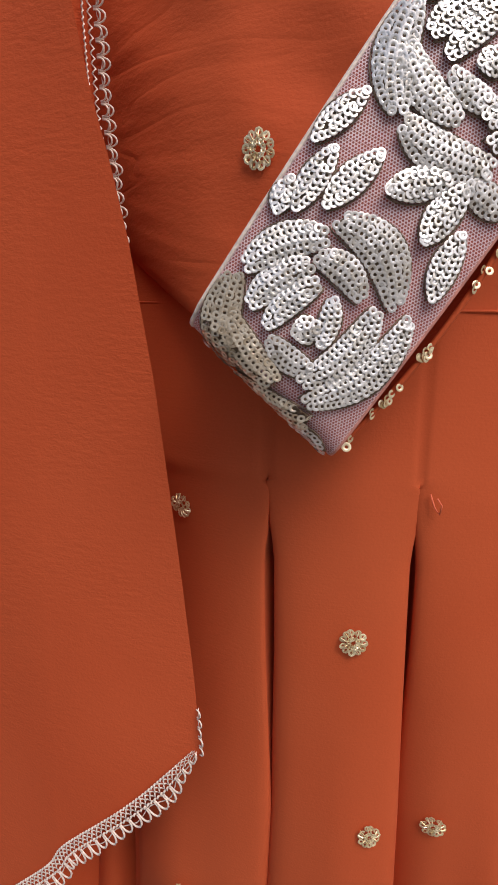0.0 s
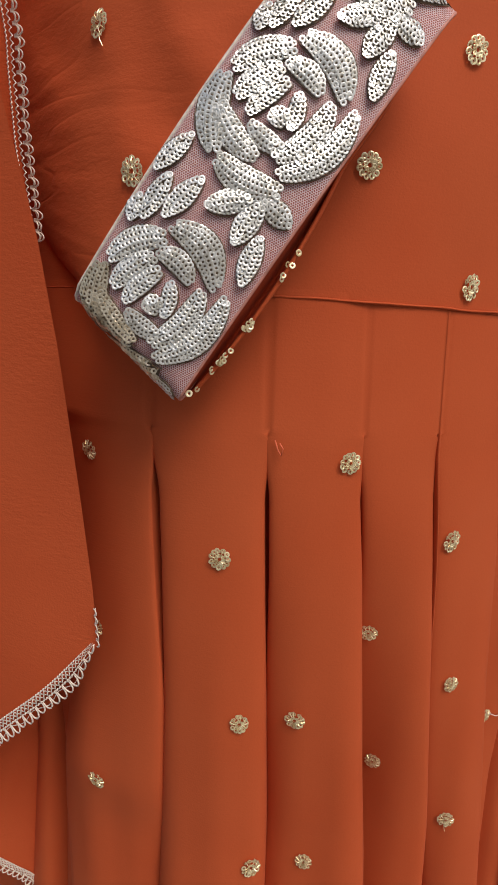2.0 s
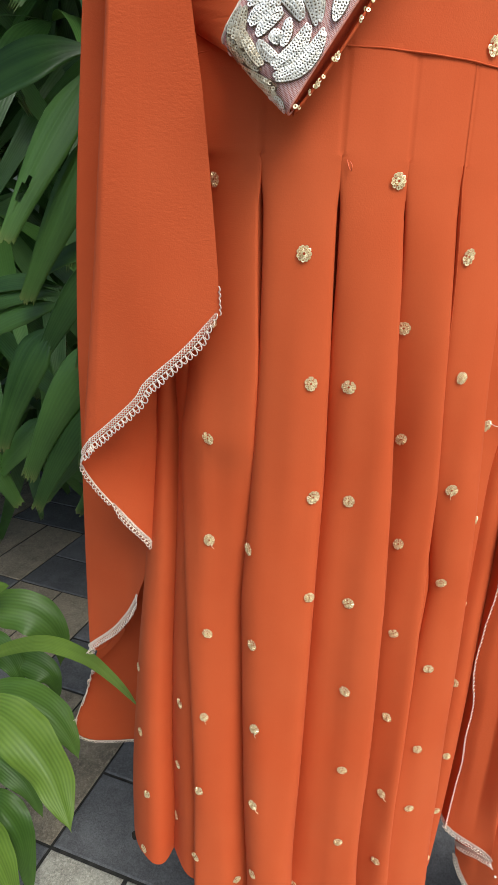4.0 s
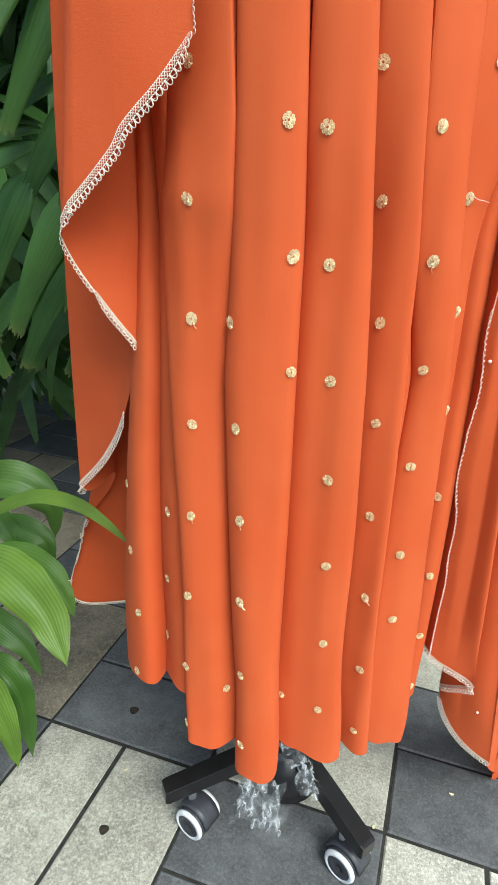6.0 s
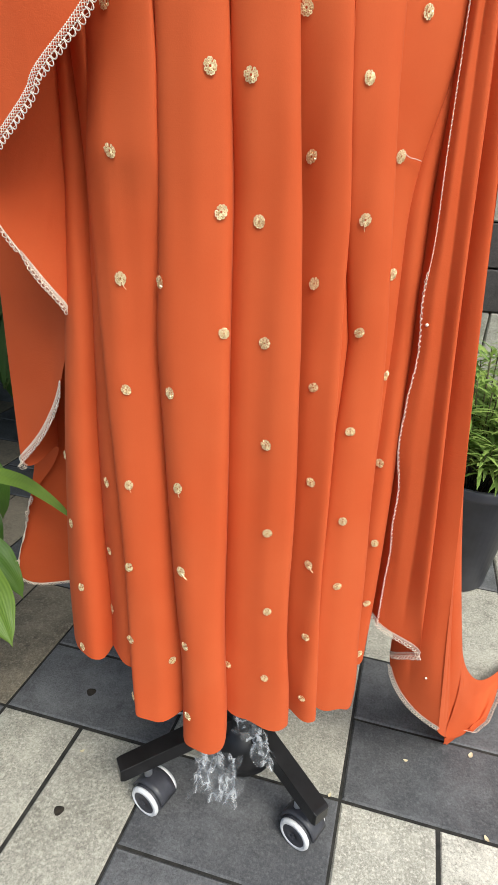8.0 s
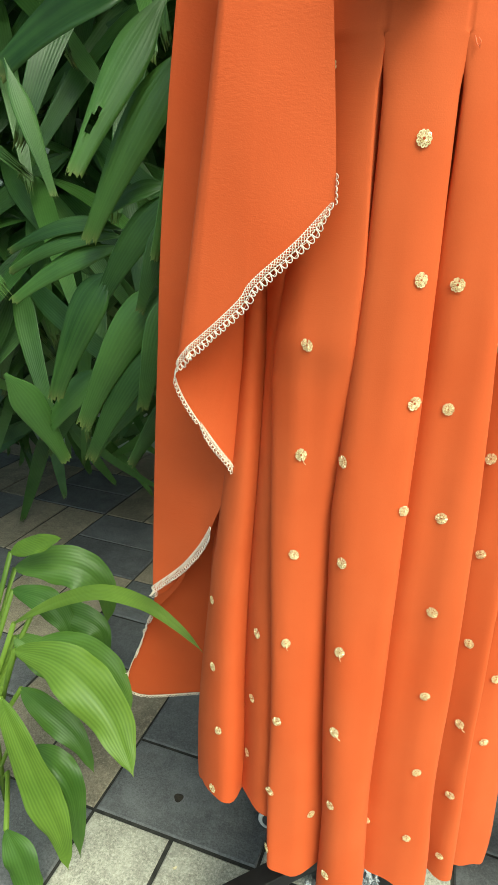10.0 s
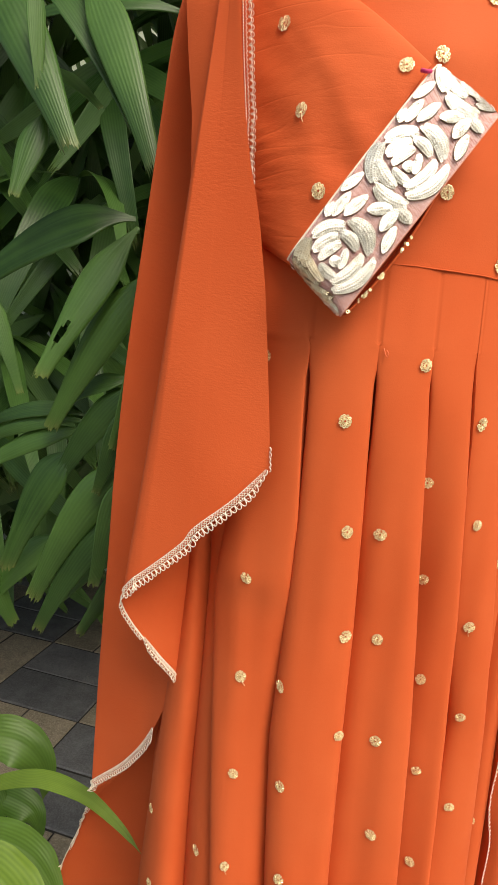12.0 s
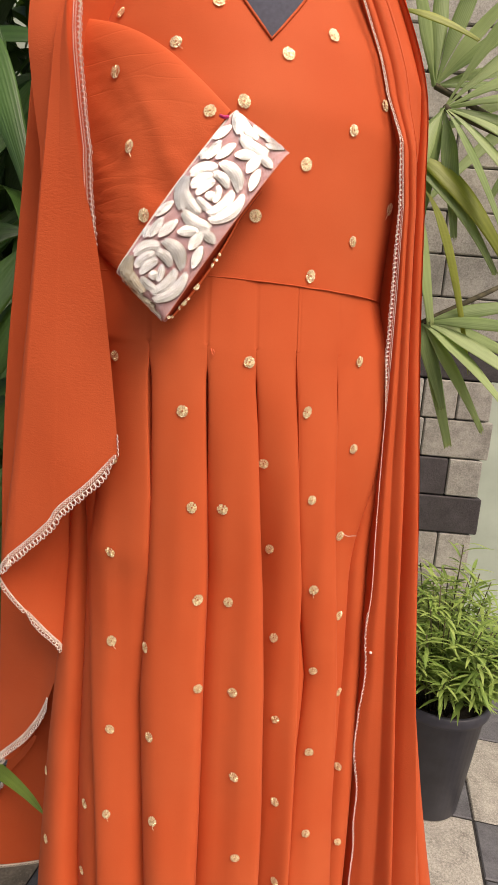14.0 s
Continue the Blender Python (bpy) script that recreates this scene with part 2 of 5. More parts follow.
M_TILE_DARK = stone("dark_paver", (0.058, 0.058, 0.063), (0.140, 0.139, 0.146), (0.16, 0.16, 0.17), 0.16, 0.6, 0.30)
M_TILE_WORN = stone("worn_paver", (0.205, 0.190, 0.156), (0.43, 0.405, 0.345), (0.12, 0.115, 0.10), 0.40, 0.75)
# brown with soil, and darkened further to stand for the plants' shade
M_TILE_STAINED_SHADED = stone("soil_stained_shaded_paver", (0.120, 0.098, 0.070), (0.270, 0.225, 0.165), (0.09, 0.08, 0.065), 0.30, 0.7)
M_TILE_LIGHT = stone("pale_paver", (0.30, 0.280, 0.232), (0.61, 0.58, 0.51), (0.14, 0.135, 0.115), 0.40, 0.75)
M_BLOCK_LIGHT = stone("grey_wall_block", (0.285, 0.270, 0.230), (0.48, 0.46, 0.40), (0.15, 0.145, 0.13), 0.12, 0.85, 0.12)
M_BLOCK_DARK = stone("dark_wall_block", (0.035, 0.030, 0.030), (0.070, 0.060, 0.060), (0.10, 0.09, 0.09), 0.08, 0.7, 0.10)
M_GREEN_WALL = plain("pale_green_paint", (0.40, 0.46, 0.37), 0.85, 0.0, 0.08, 5.0, 0.3)
M_PLASTER = plain("grey_plaster", (0.42, 0.40, 0.36), 0.9, 0.0, 0.1, 4.0, 0.3)
M_GROUND = plain("ground_concrete", (0.20, 0.19, 0.17), 0.9, 0.0, 0.2, 8.0)


def plastic_film():
    n = Nodes("clear_plastic_film")
    n.set(Roughness=0.06, Specular_IOR_Level=1.0)
    n.p.inputs["Base Color"].default_value = (0.80, 0.82, 0.86, 1)
    tr = n.add("ShaderNodeBsdfTransparent")
    hang = n.t.nodes.new("ShaderNodeMapping")
    hang.inputs["Scale"].default_value = (38.0, 38.0, 9.0)
    n.link(n.coords(), hang.inputs["Vector"])
    fine = n.noise(1.0, 2.0, 0.5, hang.outputs[0])
    ms = n.t.nodes.new("ShaderNodeMixShader")
    ridge = n.ramp(n.math("ABSOLUTE", n.math("SUBTRACT", fine, 0.5)), [(0.0, (0.60, 0.60, 0.60)), (0.06, (0.94, 0.94, 0.94))])
    n.link(ridge, ms.inputs["Fac"])
    n.bump(fine, 1.0, 0.012)
    n.link(n.p.outputs[0], ms.inputs[1])
    n.link(tr.outputs[0], ms.inputs[2])
    n.link(ms.outputs[0], n.out.inputs["Surface"])
    return n.m


M_FILM = plastic_film()


# ---- mesh helpers ----
def put(name, verts, faces, material, parent=None, label="", smooth=True, uvs=None):
    me = bpy.data.meshes.new(name)
    me.from_pydata([tuple(v) for v in verts], [], faces)
    me.materials.append(material)
    if smooth:
        me.polygons.foreach_set("use_smooth", [True] * len(me.polygons))
    if uvs is not None:
        layer = me.uv_layers.new(name="UVMap")
        idx = np.empty(len(me.loops), dtype=np.int32)
        me.loops.foreach_get("vertex_index", idx)
        layer.data.foreach_set("uv", np.asarray(uvs, dtype=np.float32)[idx].ravel())
    me.update()
    ob = new(name, me)
    if parent is not None:
        ob.parent = parent
        ob.matrix_parent_inverse = parent.matrix_world.inverted()
    if label:
        tagged(ob, label)
    return ob


def sheet(fn, us, vs, closed=False):
    """A grid of points fn(u, v), its faces and its (u, v) pairs."""
    verts = [fn(u, v) for v in vs for u in us]
    uvs = [(u, v) for v in vs for u in us]
    nu, nv = len(us), len(vs)
    faces = []
    for j in range(nv - 1):
        for i in range(nu if closed else nu - 1):
            k = (i + 1) % nu
            faces.append((j * nu + i, j * nu + k, (j + 1) * nu + k, (j + 1) * nu + i))
    return verts, faces, uvs


def tube(points, radius, sides=6, taper=None, shut=False):
    """Verts and faces of a tube along points."""
    pts = [Vector(p) for p in points]
    n = len(pts)
    verts, faces = [], []
    up = Vector((0.13, 0.21, 0.97))
    for i, p in enumerate(pts):
        if shut:
            d = pts[(i + 1) % n] - pts[i - 1]
        else:
            d = pts[min(i + 1, n - 1)] - pts[max(i - 1, 0)]
        d.normalize()
        s = d.cross(up)
        if s.length < 0.05:
            s = d.cross(Vector((1, 0, 0)))
        s.normalize()
        b = s.cross(d)
        r = radius * (taper(i / max(1, n - 1)) if taper else 1)
        for k in range(sides):
            q = 2 * math.pi * k / sides
            verts.append(p + s * (r * math.cos(q)) + b * (r * math.sin(q)))
    for i in range(n if shut else n - 1):
        j = (i + 1) % n
        for k in range(sides):
            l = (k + 1) % sides
            faces.append((i * sides + k, i * sides + l, j * sides + l, j * sides + k))
    if not shut:
        faces.append(tuple(range(sides))[::-1])
        faces.append(tuple((n - 1) * sides + k for k in range(sides)))
    return verts, faces


def join(pieces):
    verts, faces = [], []
    for v, f in pieces:
        o = len(verts)
        verts += v
        faces += [tuple(i + o for i in q) for q in f]
    return verts, faces


def lathe(profile, centre, sides=40, caps=True):
    verts = [Vector((centre[0] + r * math.cos(2 * math.pi * k / sides), centre[1] + r * math.sin(2 * math.pi * k / sides), centre[2] + z))
             for r, z in profile for k in range(sides)]
    faces = []
    for j in range(len(profile) - 1):
        for k in range(sides):
            l = (k + 1) % sides
            faces.append((j * sides + k, j * sides + l, (j + 1) * sides + l, (j + 1) * sides + k))
    if caps:
        faces.append(tuple(range(sides))[::-1])
        faces.append(tuple((len(profile) - 1) * sides + k for k in range(sides)))
    return verts, faces


def lin(x, xs, ys):
    return float(np.interp(x, xs, ys))


def smooth_step(t):
    t = min(1.0, max(0.0, t))
    return t * t * (3 - 2 * t)


def spread(a, b, n):
    return [a + (b - a) * i / (n - 1) for i in range(n)]


def box_mesh(name, sx, sy, sz, bevel, material):
    bm = bmesh.new()
    bmesh.ops.create_cube(bm, size=1.0)
    bmesh.ops.scale(bm, vec=(sx, sy, sz), verts=bm.verts)
    bmesh.ops.bevel(bm, geom=list(bm.edges), offset=bevel, segments=1, affect="EDGES")
    me = bpy.data.meshes.new(name)
    bm.to_mesh(me)
    bm.free()
    me.materials.append(material)
    return me


def empty(name, at, label, category, group=""):
    ob = new(name)
    ob.location = at
    bpy.context.view_layer.update()
    return tagged(ob, label, category, group)


# ---- ground and walls ----
v, f, _ = sheet(lambda u, w: Vector((u, w, -0.03)), [-400, -6, -2, 0, 2, 6, 400], [-400, -6, -2, 0, 2, 6, 400])
ground = tagged(put("ground", v, f, M_GROUND, smooth=False), "grey bare ground under and beyond the paving", "ground", kind="structure")
# the pavers' two edges and one corner where four meet
E1 = Vector((0.1497, -0.0218, 0))
E2 = Vector((0.0300, 0.1570, 0))
CORNER = Vector((0.310, 0.382, 0))


def bed(u, w):
    p = CORNER + E1 * u + E2 * w
    return Vector((p.x, min(2.1, p.y), -0.0035))


v, f, _ = sheet(bed, spread(-16, 16, 33), spread(-8, 12, 41))
pavement = tagged(put("pavement", v, f, M_JOINT, smooth=False), "dark and pale concrete pavers laid in basketweave", "paving", kind="structure")


def wall(name, x0, x1, y0, y1, z0, z1, material, label):
    bm = bmesh.new()
    bmesh.ops.create_cube(bm, size=1.0)
    bmesh.ops.scale(bm, vec=(x1 - x0, y1 - y0, z1 - z0), verts=bm.verts)
    bmesh.ops.translate(bm, vec=((x0 + x1) / 2, (y0 + y1) / 2, (z0 + z1) / 2), verts=bm.verts)
    me = bpy.data.meshes.new(name)
    bm.to_mesh(me)
    bm.free()
    me.materials.append(material)
    return tagged(new(name, me), label, "wall", kind="structure")


wall_back = wall("wall_back", -3.4, 3.4, 2.1, 2.25, -0.03, 3.0, M_GREEN_WALL, "pale green painted plaster garden wall")
wall_front = wall("wall_front", -9.0, 9.0, -8.2, -8.0, -0.03, 2.4, M_PLASTER, "plain grey plaster wall facing the garden")
wall_stone = wall("wall_stone", 0.0, 0.722, 1.258, 1.45, -0.03, 2.7, M_JOINT, "wall faced with grey and dark stone blocks")

# ---- dress ----
dress = empty("dress", (0.115, 0.34, 0.32), "long rust-orange pleated dress with gold sequin motifs on a form", "dress")

Z_WAIST, Z_HEM = 1.142, 0.325
LEVELS = [0.32, 0.65, 0.87, 1.075, 1.142]
# where the pleats meet, from the hem up to the waist
TIERS = [0.32, 0.42, 0.53, 0.65, 0.76, 0.86, 0.95, 1.02, 1.075, 1.142]
EDGES = [
    (-0.073, -0.073, -0.070, -0.063, -0.053, -0.042, -0.037, -0.033, -0.030, -0.030),
    (-0.022, -0.024, -0.028, -0.029, -0.029, -0.028, -0.025, -0.022, -0.018, -0.016),
    (0.030, 0.023, 0.0165, 0.008, -0.001, -0.0080, -0.0040, -0.005, -0.006, -0.006),
    (0.086, 0.080, 0.071, 0.061, 0.0535, 0.0540, 0.0555, 0.0540, 0.052, 0.051),
    (0.132, 0.127, 0.1215, 0.117, 0.113, 0.1095, 0.106, 0.103, 0.100, 0.098),
    (0.204, 0.194, 0.186, 0.180, 0.1735, 0.1645, 0.155, 0.1475, 0.140, 0.136),
    (0.240, 0.231, 0.221, 0.2155, 0.211, 0.203, 0.191, 0.182, 0.174, 0.170),
    (0.246, 0.240, 0.232, 0.226, 0.225, 0.207, 0.1925, 0.183, 0.175, 0.171),
    (0.290, 0.282, 0.274, 0.264, 0.252, 0.238, 0.227, 0.221, 0.213, 0.206),
    (0.298, 0.294, 0.288, 0.282, 0.276, 0.268, 0.262, 0.256, 0.250, 0.240),
]
# height of each pleat's hem
HEM = [0.398, 0.396, 0.343, 0.318, 0.338, 0.322, 0.350, 0.318, 0.325] + [0.34] * 9
# how far each pleat stands out
FULL = [0.9, 0.4, 1.0, 1.15, 1.10, 1.12, 0.0, 1.0, 0.15]
# how far the hem of each pleat slants
SLANT = [0.002, 0.004, -0.007, 0.003, 0.016, 0.012, 0.0, 0.008, 0.004]
# how much the right side of each pleat leads
SKEW = [0.0, 0.1, -0.25, 0.05, 0.42, 0.98, 0.0, 0.25, 0.4]


def girth(z):
    """Centre, half widths and turn of the skirt's ground plan at a height."""
    return (lin(z, LEVELS, [0.112, 0.113, 0.117, 0.108, 0.108]), 0.345,
            lin(z, LEVELS, [0.190, 0.180, 0.165, 0.151, 0.150]), lin(z, [0.32, 0.65, 0.87, 1.0, 1.08, 1.142], [0.140, 0.125, 0.124, 0.130, 0.134, 0.134]),
            lin(z, LEVELS, [0.12, 0.14, 0.16, 0.20, 0.20]))


def fullness(z):
    return lin(z, [0.32, 0.5, 0.65, 0.87, 1.0, 1.055, 1.081, 1.0855, 1.142], [0.052, 0.048, 0.043, 0.036, 0.032, 0.029, 0.018, 0.0014, 0.0006])


def around(theta, z, out):
    cx, cy, ax, by, turn = girth(z)
    p = Vector((cx + ax * math.sin(theta), cy - by * math.cos(theta), z))
    n = Vector((math.sin(theta) / ax, -math.cos(theta) / by, 0)).normalized()
    p += n * out
    p.y += turn * (p.x - cx) * (0.5 + 0.5 * math.cos(theta))
    # the skirt spreads under the stole on its right
    p.x += 0.026 * smooth_step((math.sin(theta) - 0.76) / 0.24) * smooth_step((1.142 - z) / 0.07) * smooth_step((z - 0.86) / 0.16)
    return p


BACK = 9


def pleat_angles(z):
    cx, cy, ax, by, turn = girth(z)
    loose_by = 0.0022 * smooth_step((1.04 - z) / 0.16)
    th = [math.asin(max(-0.999, min(0.999, (lin(z, TIERS, e) + loose_by * noise.noise(Vector((i * 5.3, z * 7.5, 1.0))) - cx) / ax))) for i, e in enumerate(EDGES)]
    last, first = th[-1], th[0] + 2 * math.pi
    th += [last + (first - last) * (i + 1) / BACK for i in range(BACK)]
    return th


PHI = 112.0
STEPS = 22


def skirt_point(col, s, z, th=None):
    """col: which pleat; s from -1 to 1 across it."""
    th = th or pleat_angles(z)
    a0, a1 = th[col], th[col + 1]
    phi = radians(PHI) * s
    full = FULL[col] if col < len(FULL) else 0.8
    settle = smooth_step((1.06 - z) / 0.22)
    skew = (SKEW[col] if col < len(SKEW) else 0.0) * settle
    if col == 2:
        skew += 0.45 * smooth_step((z - 0.72) / 0.36)
    amp = fullness(z) * (0.5 + 0.5 * full)
    if col == 2:
        amp *= 1 - 0.60 * smooth_step((z - 0.74) / 0.34)
    over = min(1.0, amp / 0.010)
    tube_s = math.sin(phi) / math.sin(radians(PHI))
    gap = (0.05 + 0.06 * smooth_step((z - 0.94) / 0.1)) * smooth_step((1.084 - z) / 0.030) * (1 - smooth_step((0.99 - z) / 0.30)) * (1.0 if col in (2, 3, 4) else 0.6)
    gap += {5: 0.05, 7: 0.05}.get(col, 0.0) * smooth_step((0.98 - z) / 0.15)
    t = s * (1 - over) + tube_s * (over - gap)
    lift = max(0.0, (math.cos(phi) - math.cos(radians(PHI))) / (1 - math.cos(radians(PHI)))) ** (0.13 + 0.19 * settle)
    sway = 0.004 * noise.noise(Vector((col * 3.1, z * 3.0, 0.3))) * min(1, amp / 0.006) * settle
    lift *= (1 + skew * t) / (1 + abs(skew))
    p = around((a0 + a1) / 2 + (a1 - a0) / 2 * t, z, amp * (lift - 1) + (full - 1) * fullness(z) * 0.5 * settle + sway)
    ripple = 0.0036 * settle * noise.noise(Vector((p.x * 48 + z * 2.0, z * 2.2, 4.0))) + 0.0006 * noise.noise(Vector((p.x * 60, z * 20, 9.0)))
    p.y += ripple
    low = smooth_step((0.62 - z) / 0.3)
    p.x += low * 0.0035 * noise.noise(Vector((col * 2.7 + s, z * 7.0, 6.0)))
    p.y += low * 0.005 * noise.noise(Vector((col * 1.9 + s * 1.4, z * 5.0, 11.0)))
    return p


n_col = len(EDGES) - 1 + BACK
heights = spread(Z_HEM, 1.04, 80) + spread(1.043, 1.090, 24) + spread(1.096, Z_WAIST, 10)
verts, faces = [], []
us = [(c, -1 + 2 * i / STEPS) for c in range(n_col) for i in range(STEPS)]
for j, z in enumerate(heights):
    for c, s in us:
        dz = 0.0
        if j < 14:
            droop = 0.010 * noise.noise(Vector((c * 1.7, 0.4, 2.0))) - 0.015 * (1 - abs(s) ** 2.4) - (SLANT[c] if c < len(SLANT) else 0.0) * s + 0.010 * noise.noise(Vector((c * 2.3, s * 1.9, 7.0)))
            dz = droop * (1 - j / 14) ** 1.3
        if j < 40:
            beside = HEM[(c + (1 if s > 0 else -1)) % n_col]
            dz += (HEM[c] + (beside - HEM[c]) * 0.5 * abs(s) ** 6 + 0.006 - Z_HEM) * (1 - j / 40)
        verts.append(skirt_point(c, s, z + dz, None))
nu = len(us)
for j in range(len(heights) - 1):
    for i in range(nu):
        k = (i + 1) % nu
        faces.append((j * nu + i, j * nu + k, (j + 1) * nu + k, (j + 1) * nu + i))
skirt = put("skirt", verts, faces, M_DRESS, dress, "pleated rust-orange skirt with a curling hem")
skirt_faces = (verts, faces)


def bodice_ring(theta, z):
    zs = [1.135, 1.2, 1.27, 1.33, 1.42, 1.47]
    cx = 0.108 + 0.014 * smooth_step((z - 1.14) / 0.15)
    ax = lin(z, zs, [0.150, 0.151, 0.158, 0.155, 0.125, 0.06])
    by = lin(z, zs, [0.1340, 0.135, 0.130, 0.115, 0.085, 0.05])
    p = Vector((cx + ax * math.sin(theta), 0.345 - by * math.cos(theta), z))
    p.y += 0.19 * (p.x - cx) * (0.5 + 0.5 * math.cos(theta))
    p.y += 0.0012 * noise.noise(Vector((p.x * 20, z * 14, 1.0))) + 0.0006 * noise.noise(Vector((p.x * 60, z * 45, 7.0)))
    return p


def bodice_top(theta):
    if abs(theta) < 1.35:
        x = 0.122 + 0.151 * math.sin(theta)
        return min(1.435, 1.319 + (x - 0.131) * 1.55) if x > 0.131 else min(1.435, 1.319 + (0.131 - x) * 1.2)
    return 1.435


N_ROUND = 132


def bodice_point(u, w):
    th = u
    return bodice_ring(th, 1.138 + (bodice_top(th) - 1.138) * w)


apex = math.asin((0.131 - 0.122) / 0.151)
angles = [apex + 2 * math.pi * i / N_ROUND for i in range(N_ROUND)]
angles = [q - 2 * math.pi if q > math.pi else q for q in angles]
v, f, _ = sheet(bodice_point, angles, spread(0, 1, 46), True)
bodice = put("bodice", v, f, M_DRESS, dress, "smooth rust-orange bodice with a V neckline")
bodice_faces = (v, f)
# piped edge of the neckline
neck = [bodice_point(q, 1.0) + Vector((0, -0.0008, 0)) for q in sorted(angles) if abs(q) < 1.0]
v, f = tube(neck, 0.0011, 6)
put("neck_piping", v, f, M_DRESS, dress)
# ridge of the waist seam
seam = [bodice_ring(q, 1.1388 + 0.0006 * noise.noise(Vector((q * 9, 0, 3)))) + Vector((0, -0.0004, 0)) for q in spread(-1.45, 1.45, 90)]
v, f = tube(seam, 0.0005, 6)
put("waist_seam", v, f, M_DRESS, dress)


# sleeve folded across the chest
def sleeve_point(u, w):
    """w along the sleeve, from the shoulder to the cuff; u round its flattened section."""
    top = Vector((-0.036, 0.264, 1.343)).lerp(Vector((0.107, 0.200, 1.256)), w)
    low = Vector((-0.048, 0.284, 1.195)).lerp(Vector((0.034, 0.202, 1.131)), w)
    top.z += 0.017 * math.sin(math.pi * w)
    low.z -= 0.004 * math.sin(math.pi * w)
    mid, half = (top + low) / 2, (top - low) / 2
    thick = 0.006 * (1 - w) ** 1.2 + 0.0062 + 0.009 * math.sin(math.pi * w ** 1.6)
    c, s = math.cos(u), math.sin(u)
    p = mid + half * (abs(s) ** 0.85 * (1 if s > 0 else -1)) + Vector((0.1, -1, 0.05)) * (thick * c)
    front = max(0.0, c)
    fold = noise.noise(Vector((w * 3.2 + p.z * 6, s * 3.5, 0.5))) * 0.0016
    crease = 0.0022 * math.sin(26 * (s * 0.55 + w * 0.35) + 2 * noise.noise(Vector((w * 4, s * 2, 2)))) * (1 - abs(s)) * w
    fan = (p.z - 1.20) / (0.05 + max(0.0, p.x + 0.06)) 
    line = 1 - 2 * abs(noise.noise(Vector((p.x * 12, fan * 15.0, 5.0))))
    fine = -0.0085 * max(0.0, line - 0.72) * (1 - 0.8 * w) * smooth_step((1.30 - p.z) / 0.10) + 0.0007 * noise.noise(Vector((p.x * 40, p.z * 150, 8)))
    groove = 0.0004 * math.exp(-((s - 0.50 + 0.9 * (w - 0.35)) / 0.07) ** 2) * smooth_step(w / 0.3)
    p.y += (fold + crease * 0.3 + 0.4 * fine + groove) * front
    return p


ring_u = [2 * math.pi * i / 200 for i in range(200)]
v, f, _ = sheet(sleeve_point, ring_u, spread(0, 1, 90), True)
sleeve = put("sleeve", v, f, M_SLEEVE, dress, "wrinkled rust-orange sleeve folded across the chest")
sleeve_faces = (v, f)

# ---- embroidered cuff ----
CUFF_O = Vector((0.071, 0.184, 1.103))
CUFF_A = Vector((0.532, 0.126, 0.837)).normalized()
CUFF_B = Vector((-0.844, 0.0, 0.536)).normalized()
CUFF_N = Vector((0.068, -0.992, 0.107)).normalized()
CUFF_LONG, CUFF_WIDE = 0.152, 0.0485


def cuff_point(a, b, h=0.0):
    """a along the band, b across it from the opening; past the lower fold (a below 0) the band turns to its back."""
    r = 0.0045
    f = 0.15 * b
    if a >= f:
        lift = 0.005 + 0.008 * math.sin(math.pi * min(1, a / CUFF_LONG)) ** 0.8
        swell = 0.002 * math.sin(math.pi * b / CUFF_WIDE)
        e = max(0.0, (a - CUFF_LONG + 0.012) / 0.012)
        return CUFF_O + CUFF_A * a + CUFF_B * b + CUFF_N * (lift + swell + h - 0.004 * e * e)
    q = min(math.pi, (f - a) / r)
    rest = max(0.0, f - a - math.pi * r)
    return (CUFF_O + CUFF_B * b + CUFF_A * (f - math.sin(q) * (r + h) * 0.6 + rest)
            + CUFF_N * (0.005 - r + math.cos(q) * (r + h)))


A_RANGE = spread(-0.06, CUFF_LONG, 90)
B_RANGE = spread(0, CUFF_WIDE, 26)
v, f, _ = sheet(lambda a, b: cuff_point(a, b, 0.0), A_RANGE, B_RANGE)
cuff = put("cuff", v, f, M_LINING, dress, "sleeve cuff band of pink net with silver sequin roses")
v, f, uv = sheet(lambda a, b: cuff_point(a, b, 0.0012), A_RANGE, B_RANGE)
put("net_band", v, f, M_NET, cuff, "fine pink net over the rust lining", uvs=uv)
# rolled edges of the opening and of the join to the sleeve
v, f = tube([cuff_point(a, -0.0002, 0.0004) for a in A_RANGE], 0.0006, 6)
put("opening_hem", v, f, M_HEM, cuff)
v, f = tube([cuff_point(a, CUFF_WIDE, 0.0008) for a in A_RANGE], 0.0006, 6)
put("join_seam", v, f, M_LACE, cuff)
# the inner side of the opening
def opening(a, b):
    """From the front edge down into the sleeve and up to its back edge."""
    spread_by = 0.0002 + 0.0050 * math.sin(math.pi * min(1.0, 0.10 + a / 0.100)) ** 0.8
    deep = lin(b, [0, 0.5, 1], [0.0004, 0.017, 0.0085])
    return cuff_point(a, 0.0002, 0.0) - CUFF_N * deep - CUFF_B * (spread_by * b)


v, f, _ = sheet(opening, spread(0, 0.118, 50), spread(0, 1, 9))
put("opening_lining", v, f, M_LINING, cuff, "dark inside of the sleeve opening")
v, f = tube([opening(a, 1.0) for a in spread(0, 0.118, 50)], 0.0008, 6)
put("back_edge", v, f, M_DRESS, cuff)


